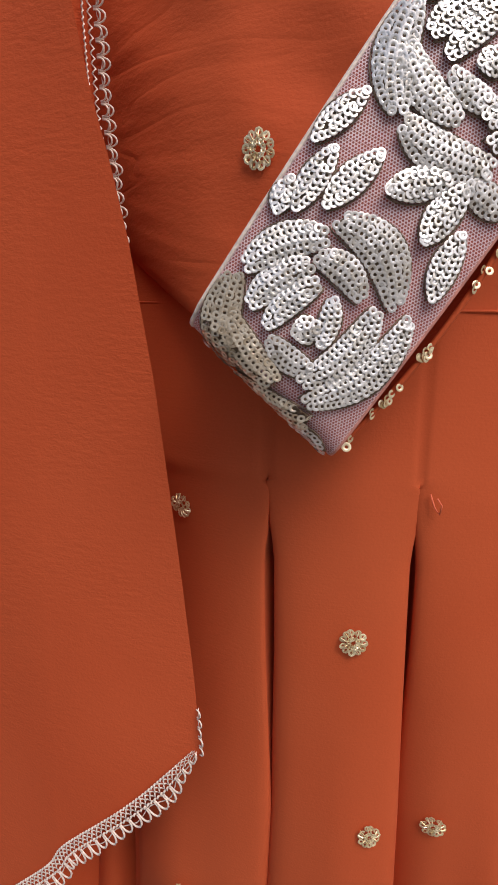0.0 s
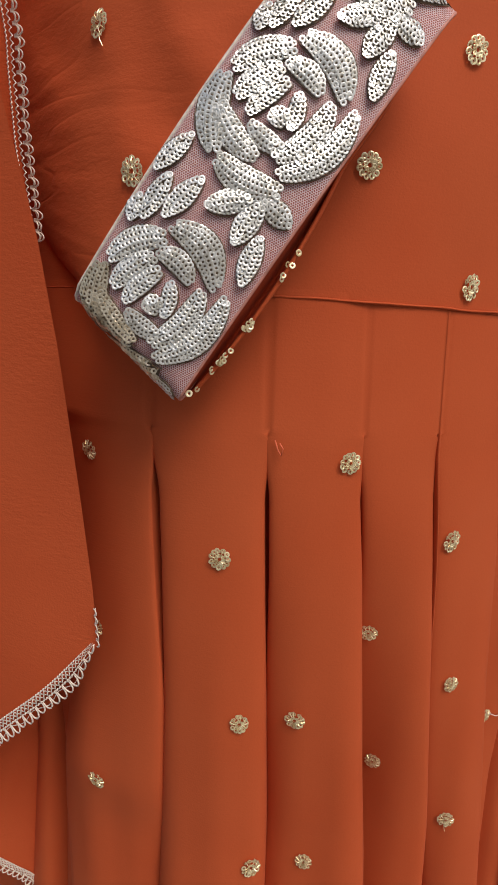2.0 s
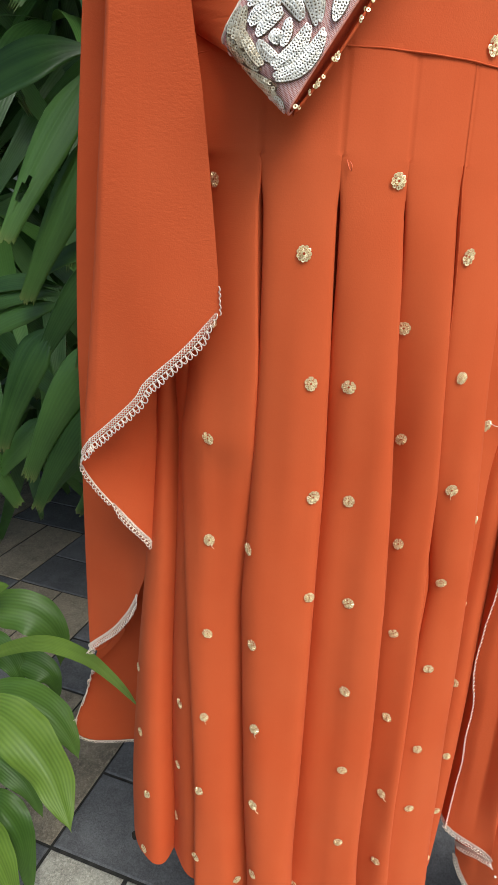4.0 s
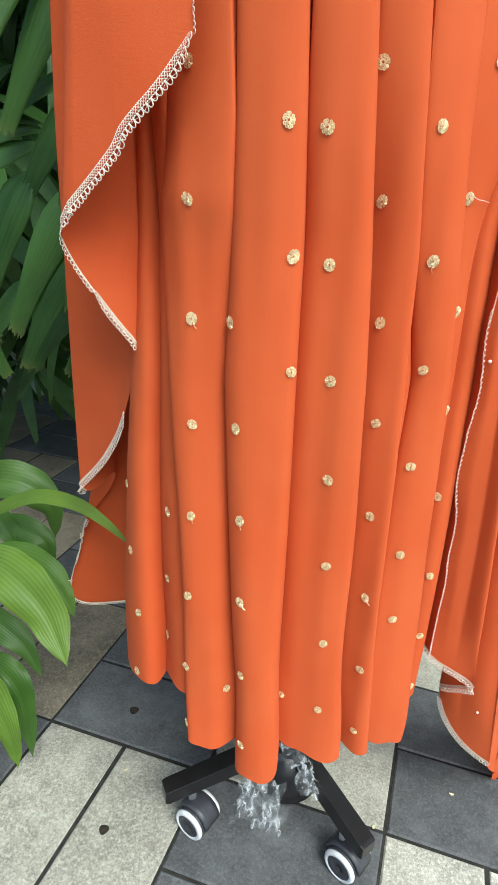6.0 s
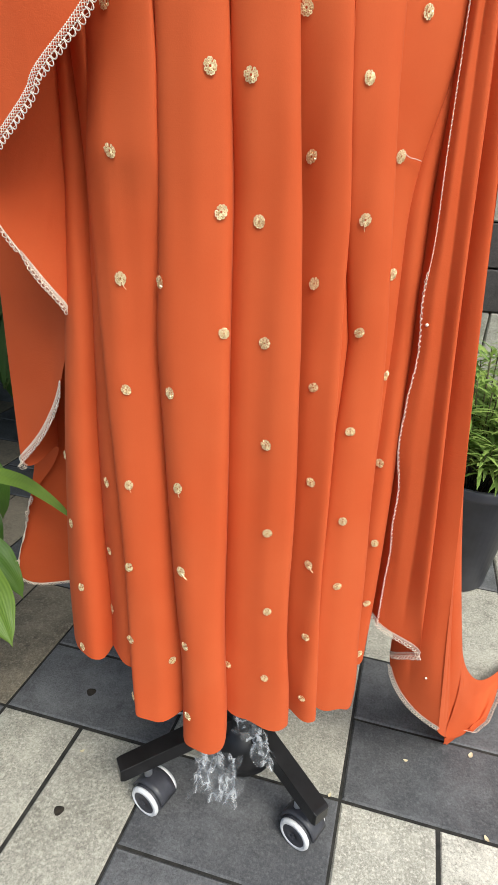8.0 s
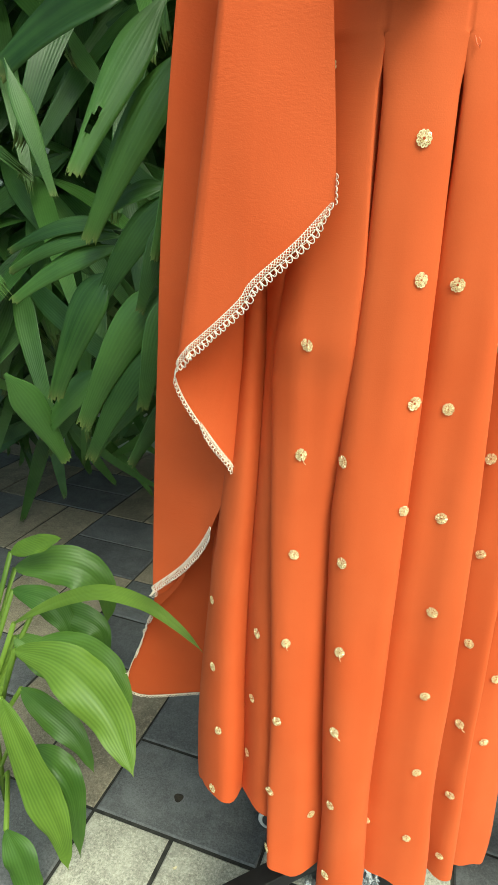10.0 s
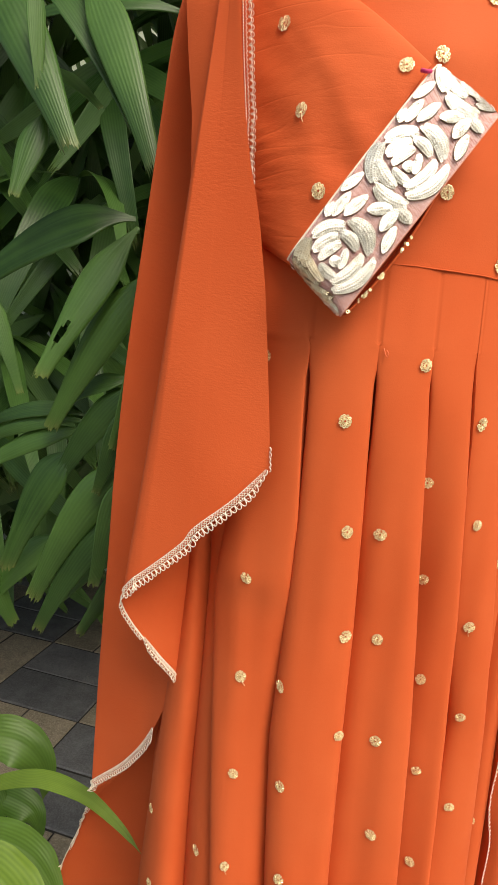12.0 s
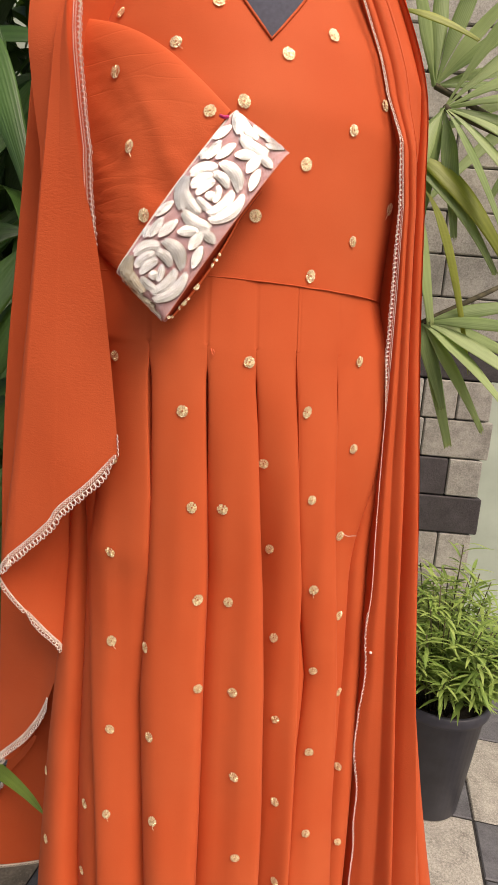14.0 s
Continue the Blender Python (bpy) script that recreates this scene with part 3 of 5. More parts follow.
def sequin(centre, normal, along, r, tilt, sides=10):
    """A small cupped ring."""
    n = normal.normalized()
    t = (along - n * along.dot(n)).normalized()
    b = n.cross(t)
    n2 = (n + t * tilt[0] + b * tilt[1]).normalized()
    t2 = (t - n2 * t.dot(n2)).normalized()
    b2 = n2.cross(t2)
    verts, faces = [], []
    for rad, up in ((0.36, -0.12), (0.66, 0.03), (1.0, -0.05)):
        for k in range(sides):
            q = 2 * math.pi * k / sides
            verts.append(centre + (t2 * math.cos(q) + b2 * math.sin(q)) * (r * rad) + n2 * (r * up))
    for j in range(2):
        for k in range(sides):
            l = (k + 1) % sides
            faces.append((j * sides + k, j * sides + l, (j + 1) * sides + l, (j + 1) * sides + k))
    return verts, faces


rng = random.Random(11)


def petal(name, p, q, wide, bend, origin, parent, label):
    """A raised crescent filled with chains of sequins. All in millimetres on the band."""
    p, q = Vector(p), Vector(q)
    d = q - p
    side = Vector((-d.y, d.x)).normalized()
    length = d.length
    wide *= 0.99 if abs(bend) > 0.5 else 1.16
    point = 0.40 if abs(bend) > 0.5 else 0.66
    pitch = 1.42

    def half(t):
        return wide / 2 * math.sin(math.pi * (0.02 + 0.96 * t)) ** point

    def place(t, off):
        return p + d * t + side * (bend * 4 * t * (1 - t) + off)

    def on_band(c):
        return 0.2 < c.y < CUFF_WIDE * 1000 + 1 and -45 < origin + c.x < CUFF_LONG * 1000 - 1

    count = max(1, round((wide - 3.0) / 1.85))
    lanes = [(k - (count - 1) / 2) * 1.85 for k in range(count)]
    spots = []
    for edge in (-1, 1):
        t = 0.04
        while t < 0.985:
            spots.append((t, edge * max(0.0, half(t) - 1.0), edge))
            slope = edge * (half(min(1, t + 0.01)) - half(t)) / 0.01
            t += pitch / math.hypot(length, slope + bend * 4 * (1 - 2 * t))
    for k, off in enumerate(lanes):
        t = 0.06 + 0.03 * (k % 2)
        while t < 0.96:
            if abs(off) < half(t) - 1.80:
                spots.append((t, off, 0))
            t += pitch / math.hypot(length, bend * 4 * (1 - 2 * t))
    pieces = []
    for t, off, edge in spots:
        c = place(t, off)
        if not on_band(c):
            continue
        tangent = d + side * (bend * 4 * (1 - 2 * t))
        a, b = (origin + c.x) / 1000, c.y / 1000
        u = off / (wide / 2)
        dome = 0.0021 + 0.0010 * (1 - u * u) + rng.uniform(-0.0002, 0.0002)
        at = cuff_point(a, b, dome)
        e1 = cuff_point(a + tangent.x * 1e-4, b + tangent.y * 1e-4, dome) - at
        na = (cuff_point(a + 5e-4, b, dome) - at).cross(cuff_point(a, b + 5e-4, dome) - at)
        if na.dot(CUFF_N) < 0 and a > 0:
            na = -na
        pieces.append(sequin(at, na, e1, rng.uniform(0.00108, 0.00120), (rng.uniform(0.10, 0.30), u * 0.30 + rng.uniform(-0.16, 0.16))))
    if not pieces:
        return
    v, f = join(pieces)
    rings = len(f)
    # stitched backing under the rings
    ts, vs = spread(0.02, 0.98, 13), (-1.0, -0.4, 0.4, 1.0)
    for t in ts:
        for k in vs:
            c = place(t, k * max(0.2, half(t) - 0.3))
            c.x = min(CUFF_LONG * 1000 - 1 - origin, c.x)
            c.y = min(CUFF_WIDE * 1000 + 0.6, max(0.2, c.y))
            v.append(cuff_point((origin + c.x) / 1000, c.y / 1000, 0.0014 + 0.0009 * (1 - k * k)))
    o = len(v) - len(ts) * 4
    for i in range(len(ts) - 1):
        for k in range(3):
            f.append((o + i * 4 + k, o + i * 4 + k + 1, o + i * 4 + k + 5, o + i * 4 + k + 4))
    # couched thread round the petal
    for edge in (-1, 1):
        line = []
        for t in spread(0.0, 1.0, 17):
            c = place(t, edge * (half(t) + 0.25))
            if on_band(c):
                line.append(cuff_point((origin + c.x) / 1000, c.y / 1000, 0.0017))
        if len(line) > 3:
            tv, tf = tube(line, 0.00022, 4)
            f += [tuple(i + len(v) for i in q) for q in tf]
            v += tv
    # petals at the lower fold take the sequin colour with shade painted in
    shaded_petal = origin == 0.0 and min(p.x, q.x) < 5 and p.y > 20
    ob = put(name, v, f, M_SEQUIN_SHADED if shaded_petal else M_SEQUIN, parent, label)
    ob.data.materials.append(M_PAD)
    for poly in ob.data.polygons[rings:]:
        poly.material_index = 1


# millimetres: both ends of each petal along and across the band, its width, its bend
ROSE = [
    (22, 44, 38, 31, 9.0, 2.5), (42, 32, 34, 9.5, 10.5, 4.5), (33, 31, 31, 17, 7.5, 2.0), (15.5, 38, 31, 31, 8.0, 1.5),
    (13.5, 32, 29, 27, 6.5, 1.0), (16, 25.5, 20.5, 21.5, 6.0, 0.0), (11.5, 29.5, 11, 16.5, 6.5, -1.0), (17, 18.5, 27.5, 22.5, 5.5, -0.6),
    (7, 17.5, 31, 12.5, 8.5, -3.0), (3.5, 14, 33.8, 5.0, 8.5, -4.5), (20, 45, -2, 34, 10.0, -2.5), (11, 41, 4, 22, 8.5, -2.0),
    (-2.5, 32.5, 0.6, 9.5, 10.0, -2.5),
]
SPRIG = [
    (53, 46.5, 68, 42.5, 5.5), (36, 44.5, 44, 46, 5.0), (38.4, 41.3, 54.7, 41.5, 5.8), (42.6, 36, 59, 32, 6.2), (52.8, 26.5, 62.5, 16, 6.8),
    (48.4, 13, 63.5, 12.2, 6.8), (64, 12.5, 63.4, 1.5, 6.5), (39.6, 3.6, 55.6, 7, 6.0),
]
for origin in (0.0, 69.0, 138.0):
    for a0, b0, a1, b1, wide, bend in ROSE:
        petal("rose_petal", (a0, b0), (a1, b1), wide, bend, origin, cuff, "silver sequin rose petal")
for origin in (-69.0, 0.0, 69.0):
    for a0, b0, a1, b1, wide in SPRIG:
        petal("sequin_leaf", (a0, b0), (a1, b1), wide, 0.4, origin, cuff, "silver sequin leaf")
# sequins that show past the opening, and the pink tack at the top
pieces = []
for i in range(26):
    a = rng.choice([rng.uniform(0.002, 0.022), rng.uniform(0.030, 0.034), rng.uniform(0.048, 0.062)])
    pieces.append(sequin(opening(a, 1.0) + CUFF_N * 0.0009 - CUFF_B * rng.uniform(-0.0008, 0.001), CUFF_N - CUFF_B * 0.4, CUFF_A, 0.0011, (0.2, rng.uniform(-0.5, 0.5))))
pieces.append(sequin(cuff_point(0.001, -0.002, 0.0), CUFF_N, CUFF_A, 0.0013, (0.1, 0.1)))
v, f = join(pieces)
put("sequin_edge", v, f, M_GOLD, cuff)
tack = cuff_point(0.139, CUFF_WIDE + 0.002, 0.002)
v, f = tube([tack + CUFF_B * 0.003, tack + CUFF_N * 0.002, tack - CUFF_B * 0.002 + CUFF_A * 0.003], 0.0012, 6)
put("pink_tack", v, f, M_PINK, cuff, "bright pink thread tack")


# ---- gold motifs ----
from mathutils.bvhtree import BVHTree


def motif_mesh(name, seed):
    r = random.Random(seed)
    pieces = []
    count = 11
    for i in range(count):
        q = 2 * math.pi * i / count + r.uniform(-0.12, 0.12)
        d = Vector((math.cos(q), math.sin(q), 0))
        pieces.append(sequin(d * 0.0037 + Vector((0, 0, 0.0009)), Vector((0, 0, 1)), d, 0.00130, (r.uniform(-0.3, 0.2), r.uniform(-0.3, 0.3)), 8))
        pieces.append(sequin(d * 0.0017 + Vector((0, 0, 0.0014)), Vector((0, 0, 1)), d, 0.00088, (r.uniform(-0.3, 0.3), r.uniform(-0.3, 0.3)), 8))
        pieces.append(tube([d * 0.0008 + Vector((0, 0, 0.0007)), d * 0.003 + Vector((0, 0, 0.0016)), d * 0.0047 + Vector((0, 0, 0.0006))], 0.0002, 4))
    if seed == 0:
        pieces.append(tube([Vector((0.001, -0.0035, 0.0008)), Vector((0.002, -0.0055, 0.001)), Vector((r.uniform(-0.002, 0.004), -0.0075, 0.0006))], 0.00022, 4))
    v, f = join(pieces)
    me = bpy.data.meshes.new(name)
    me.from_pydata([tuple(p) for p in v], [], f)
    me.materials.append(M_GOLD)
    return me


MOTIFS = [motif_mesh("sequin_motif", s) for s in range(8)]
trees = {"skirt": (skirt, BVHTree.FromPolygons([tuple(p) for p in skirt_faces[0]], skirt_faces[1])),
         "bodice": (bodice, BVHTree.FromPolygons([tuple(p) for p in bodice_faces[0]], bodice_faces[1])),
         "sleeve": (sleeve, BVHTree.FromPolygons([tuple(p) for p in sleeve_faces[0]], sleeve_faces[1]))}


def motif(where, x, z, size=1.0):
    ob, tree = trees[where]
    hit, n, _, _ = tree.ray_cast(Vector((x, -0.5, z)), Vector((0, 1, 0)))
    if hit is None:
        return
    if n.y > 0:
        n = -n
    m = Matrix.Translation(hit + n * 0.0004) @ n.to_track_quat("Z", "Y").to_matrix().to_4x4() @ pose(0, 0, 0, 0, 0, rng.uniform(-40, 40))
    o = new("sequin_motif", rng.choice(MOTIFS))
    o.parent = dress
    o.matrix_parent_inverse = dress.matrix_world.inverted()
    o.matrix_basis = m @ Matrix.Diagonal((size * rng.uniform(0.85, 1.05), size * rng.uniform(0.95, 1.15), 1, 1))


# motifs by pleat: x and z of each
SEWN = {
    "outer left pleat": [(-0.050, 0.622), (-0.044, 0.550), (-0.033, 0.479), (-0.036, 0.396), (0.0, 0.610), (0.0, 0.530), (-0.001, 0.452)],
    "left pleat": [(0.022, 1.070), (0.023, 0.981), (0.023, 0.895), (0.026, 0.806), (0.028, 0.714), (0.029, 0.623), (0.028, 0.533), (0.028, 0.442), (0.031, 0.366), (0.071, 0.418)],
    "middle pleat, left": [(0.060, 0.807), (0.069, 0.719), (0.077, 0.631), (0.082, 0.544), (0.088, 0.455), (0.093, 0.359)],
    "middle pleat, right": [(0.083, 1.030), (0.095, 0.947), (0.105, 0.860), (0.1105, 0.772), (0.129, 0.406)],
    "next pleat": [(0.134, 1.074), (0.121, 0.945), (0.132, 0.855), (0.143, 0.764), (0.151, 0.674), (0.159, 0.584), (0.166, 0.492), (0.170, 0.402)],
    "shaded pleat": [(0.153, 0.986), (0.166, 0.901), (0.178, 0.810), (0.187, 0.722), (0.195, 0.628), (0.203, 0.536), (0.210, 0.443), (0.215, 0.352)],
    "deep fold": [(0.221, 0.770), (0.226, 0.677), (0.232, 0.579), (0.237, 0.497)],
    "right pleat": [(0.187, 1.034), (0.200, 0.952), (0.212, 0.860), (0.235, 0.907), (0.245, 0.816), (0.256, 0.721), (0.267, 0.625), (0.277, 0.525), (0.282, 0.436), (0.284, 0.356)],
    "outer right pleat": [(0.233, 1.081), (0.237, 0.998)],
}
for spots in SEWN.values():
    for x, z in spots:
        motif("skirt", x, z)
for x, z in ((0.130, 1.187), (0.178, 1.148), (0.166, 1.231), (0.212, 1.182), (0.202, 1.265), (0.228, 1.294), (0.245, 1.218), (0.145, 1.310), (0.179, 1.334), (0.115, 1.268), (0.059, 1.310), (0.089, 1.343), (0.006, 1.345)):
    motif("bodice", x, z)
for x, z in ((0.030, 1.230), (0.012, 1.289), (0.047, 1.178), (0.092, 1.254)):
    motif("sleeve", x, z)

# loose threads
def loose(points, material, label):
    pts = []
    for x, z, off in points:
        hit, n, _, _ = trees["skirt"][1].ray_cast(Vector((x, -0.5, z)), Vector((0, 1, 0)))
        if hit is not None:
            pts.append(hit + Vector((0, -off, 0)))
    if len(pts) > 2:
        v, f = tube(pts, 0.00028, 5)
        put("loose_thread", v, f, material, dress, label)


loose([(0.103, 1.083, 0.001), (0.1045, 1.079, 0.002), (0.106, 1.077, 0.003), (0.1065, 1.080, 0.003), (0.105, 1.082, 0.002)], M_TUFT, "curled rust thread end")
loose([(0.2335, 0.907, 0.001), (0.238, 0.909, 0.002), (0.243, 0.9065, 0.004), (0.2485, 0.906, 0.005), (0.2535, 0.905, 0.006)], M_LACE, "loose cream thread")

# ---- dress form and stand ----
v, f, _ = sheet(lambda q, z: Vector((0.12 + lin(z, [0.92, 1.0, 1.1, 1.28, 1.38, 1.43, 1.47, 1.56], [0.08, 0.095, 0.115, 0.136, 0.125, 0.085, 0.05, 0.046]) * math.sin(q),
                                     0.352 - lin(z, [0.92, 1.0, 1.1, 1.28, 1.38, 1.43, 1.47, 1.56], [0.06, 0.07, 0.085, 0.100, 0.083, 0.065, 0.05, 0.046]) * math.cos(q), z)),
                [2 * math.pi * i / 48 for i in range(48)], spread(0.92, 1.56, 40), True)
f.append(tuple(range(48))[::-1])
f.append(tuple(39 * 48 + i for i in range(48)))
tagged(put("dress_form", v, f, M_FORM), "slate-grey cloth-covered dress form inside the dress", "dress form")

HUB = Vector((0.145, 0.428, 0.0))
stand = empty("rolling_stand", HUB, "black steel five-armed stand on white-rimmed castors under the dress", "stand")


def fixed(name, vf, material, parent, label="", smooth=True):
    return put(name, vf[0], vf[1], material, parent, label, smooth)


fixed("pole", lathe([(0.013, 0.06), (0.013, 0.93)], HUB, 20), M_BLACK, stand)
fixed("collar", lathe([(0.030, 0.10), (0.032, 0.105), (0.032, 0.135), (0.022, 0.150), (0.016, 0.185)], HUB, 28), M_BLACK, stand)
fixed("base_disc", lathe([(0.050, 0.030), (0.056, 0.034), (0.056, 0.052), (0.045, 0.066), (0.034, 0.102)], HUB, 36), M_BLACK, stand)


def arm(angle, length):
    d = Vector((math.cos(radians(angle)), math.sin(radians(angle)), 0))
    s = Vector((-d.y, d.x, 0))
    verts = []
    for t, hw, top, low in ((0.02, 0.0140, 0.126, 0.098), (0.5, 0.0136, 0.113, 0.086), (0.97, 0.0130, 0.100, 0.075), (1.0, 0.0120, 0.0985, 0.077)):
        c = HUB + d * (t * length)
        for w, z in ((-hw, low), (hw, low), (hw, top), (-hw, top)):
            verts.append(c + s * w + Vector((0, 0, z)))
    faces = []
    for j in range(3):
        for k in range(4):
            l = (k + 1) % 4
            faces.append((j * 4 + k, j * 4 + l, (j + 1) * 4 + l, (j + 1) * 4 + k))
    faces += [(3, 2, 1, 0), (12, 13, 14, 15)]
    ob = put("arm", verts, faces, M_BLACK, stand, smooth=False)
    bev = ob.modifiers.new("bevel", "BEVEL")
    bev.width, bev.segments = 0.0010, 2
    at = HUB + d * (length - 0.045)
    return at, angle


def castor(at, heading):
    """A twin-wheeled castor below a point; heading: the way its axle points, in degrees."""
    base = Vector((at.x, at.y, 0.0))
    ax = Vector((math.cos(radians(heading)), math.sin(radians(heading)), 0))
    fw = Vector((-ax.y, ax.x, 0))
    c = base + fw * 0.012 + Vector((0, 0, 0.0250))
    wheel = None

    def disc(profile, sides=32):
        verts, faces = [], []
        for r, h in profile:
            for k in range(sides):
                q = 2 * math.pi * k / sides
                verts.append(c + ax * h + fw * (r * math.cos(q)) + Vector((0, 0, r * math.sin(q))))
        for j in range(len(profile) - 1):
            for k in range(sides):
                l = (k + 1) % sides
                faces.append((j * sides + k, j * sides + l, (j + 1) * sides + l, (j + 1) * sides + k))
        faces.append(tuple(range(sides))[::-1])
        faces.append(tuple((len(profile) - 1) * sides + k for k in range(sides)))
        return verts, faces

    for sgn in (-1, 1):
        wheel = fixed("castor_wheel", disc([(0.0232, sgn * 0.004), (0.0250, sgn * 0.007), (0.0250, sgn * 0.019), (0.0230, sgn * 0.0235), (0.018, sgn * 0.0240)]), M_RUBBER, stand, "dark plastic castor wheel")
        fixed("rim_ring", disc([(0.0250, sgn * 0.0192), (0.0254, sgn * 0.021), (0.0236, sgn * 0.0245), (0.0192, sgn * 0.0255), (0.0186, sgn * 0.0242)]), M_WHITE, wheel, "white rubber rim")
        fixed("hub_cap", disc([(0.0184, sgn * 0.0243), (0.0172, sgn * 0.0249), (0.006, sgn * 0.0251), (0.005, sgn * 0.0230), (0.002, sgn * 0.0264)]), M_RUBBER, wheel)
    hood = []
    for i in range(13):
        q = radians(10 + 160 * i / 12)
        hood.append([c + ax * h + fw * (0.0275 * math.cos(q)) + Vector((0, 0, 0.0275 * math.sin(q))) for h in (-0.016, -0.008, 0.008, 0.016)])
    v = [p for row in hood for p in row]
    f = [(i * 4 + k, i * 4 + k + 1, (i + 1) * 4 + k + 1, (i + 1) * 4 + k) for i in range(12) for k in range(3)]
    h = fixed("castor_hood", (v, f), M_RUBBER, stand)
    sol = h.modifiers.new("thick", "SOLIDIFY")
    sol.thickness = 0.003
    fixed("castor_stem", lathe([(0.006, 0.045), (0.006, 0.075), (0.010, 0.076), (0.010, 0.082)], base, 16), M_WHITE, stand)


for angle, length, heading in ((212, 0.205, 243), (313, 0.182, 236), (62, 0.19, 300), (100, 0.20, 20), (140, 0.19, 100)):
    at, _ = arm(angle, length)
    castor(at, heading)

# clear film left on the stand
film_bag = empty("plastic_wrap", (0.115, 0.385, 0.01), "crumpled clear plastic film hanging from the stand", "plastic wrap")


def crumple(u, w, start, end, wide, seed):
    c = Vector(start).lerp(Vector(end), w)
    k = noise.noise_vector(Vector((u * 2.3 + seed, w * 3.1, seed)))
    k2 = noise.noise_vector(Vector((u * 6 + seed, w * 7, seed + 4)))
    return c + Vector((wide * u * (0.7 + 0.5 * w), 0, 0)) + k * 0.014 + k2 * 0.006


for start, end, wide, seed in (((0.118, 0.372, 0.085), (0.112, 0.345, 0.012), 0.034, 2.0), ((0.100, 0.385, 0.080), (0.098, 0.362, 0.02), 0.024, 5.0), ((0.165, 0.372, 0.135), (0.190, 0.352, 0.10), 0.016, 9.0), ((0.138, 0.395, 0.17), (0.160, 0.380, 0.12), 0.018, 13.0)):
    v, f, _ = sheet(lambda u, w: crumple(u, w, start, end, wide, seed), spread(-1, 1, 26), spread(0, 1, 26))
    put("film", v, f, M_FILM, film_bag)


# ---- dupatta ----
LEAN_LEFT = 0.07
# the cascading end, along its lower edge: x, y at shoulder height; x, y, z at the edge; how late it flares
LEFT = [
    (-0.015, 0.1960, 0.032, 0.1995, 0.9895, 1.0), (-0.0174, 0.1974, 0.011, 0.2027, 0.9635, 1.0), (-0.0206, 0.1993, -0.018, 0.2071, 0.9365, 1.0),
    (-0.0212, 0.1996, -0.023, 0.2079, 0.9255, 1.0), (-0.0239, 0.2012, -0.047, 0.2115, 0.9010, 1.0), (-0.027, 0.2030, -0.076, 0.2165, 0.8735, 1.0),
    (-0.024, 0.235, -0.076, 0.232, 0.850, 1.0), (-0.016, 0.270, -0.063, 0.248, 0.820, 1.0), (-0.010, 0.295, -0.045, 0.268, 0.782, 1.0),
    (-0.008, 0.306, -0.033, 0.275, 0.768, 1.0), (-0.020, 0.312, -0.043, 0.286, 0.738, 1.0), (-0.034, 0.311, -0.056, 0.296, 0.702, 1.0),
    (-0.042, 0.305, -0.064, 0.304, 0.674, 1.0), (-0.050, 0.296, -0.081, 0.317, 0.641, 1.0), (-0.060, 0.286, -0.105, 0.331, 0.607, 1.0),
    (-0.070, 0.277, -0.130, 0.342, 0.582, 1.0), (-0.077, 0.276, -0.143, 0.350, 0.566, 1.0), (-0.073, 0.292, -0.124, 0.356, 0.556, 1.0),
    (-0.062, 0.318, -0.104, 0.385, 0.590, 1.1), (-0.064, 0.330, -0.116, 0.396, 0.545, 1.5), (-0.070, 0.340, -0.166, 0.400, 0.486, 2.2),
    (-0.072, 0.343, -0.166, 0.408, 0.452, 2.7), (-0.074, 0.348, -0.208, 0.425, 0.356, 2.9), (-0.078, 0.350, -0.204, 0.431, 0.314, 2.9),
    (-0.060, 0.352, -0.150, 0.434, 0.324, 2.9), (-0.030, 0.354, -0.096, 0.438, 0.338, 2.9), (-0.004, 0.358, -0.030, 0.446, 0.345, 2.9),
]
RIGHT = [(0.235, 0.372, 0.258, 0.410, 0.398), (0.254, 0.292, 0.304, 0.345, 0.393), (0.264, 0.298, 0.362, 0.340, 0.357), (0.256, 0.335, 0.344, 0.410, 0.288),
         (0.275, 0.322, 0.430, 0.388, 0.178), (0.270, 0.365, 0.488, 0.486, 0.040), (0.284, 0.385, 0.545, 0.545, 0.006)]


def cascade(s, z):
    """A point of the cascading end, its folds rounded, and the height of its lower edge there."""
    last = len(LEFT) - 1
    blur = 0.55 * min(1.0, s / 0.6, (last - s) / 0.6) * (0.5 if s < 4.6 else 1.0)
    row = [0.0] * 6
    for k in (-1.0, -0.5, 0.0, 0.5, 1.0):
        q = min(last - 1e-6, max(0.0, s + k * blur))
        i = int(q)
        t = q - i
        for m in range(6):
            row[m] += (LEFT[i][m] * (1 - t) + LEFT[i + 1][m] * t) / 5
    xt, yt, xb, yb, zb, flare = row
    k = (1.33 - z) / (1.33 - zb)
    kk = max(0.0, k)
    p = Vector((xt + (xb - xt) * (k if k < 0 else k ** flare), yt + (yb - yt) * (k if k < 0 else k ** 1.15), z))
    p.x -= 0.010 * math.sin(math.pi * min(1.0, kk)) * math.exp(-((s - 15.5) / 3.0) ** 2)
    return p, zb


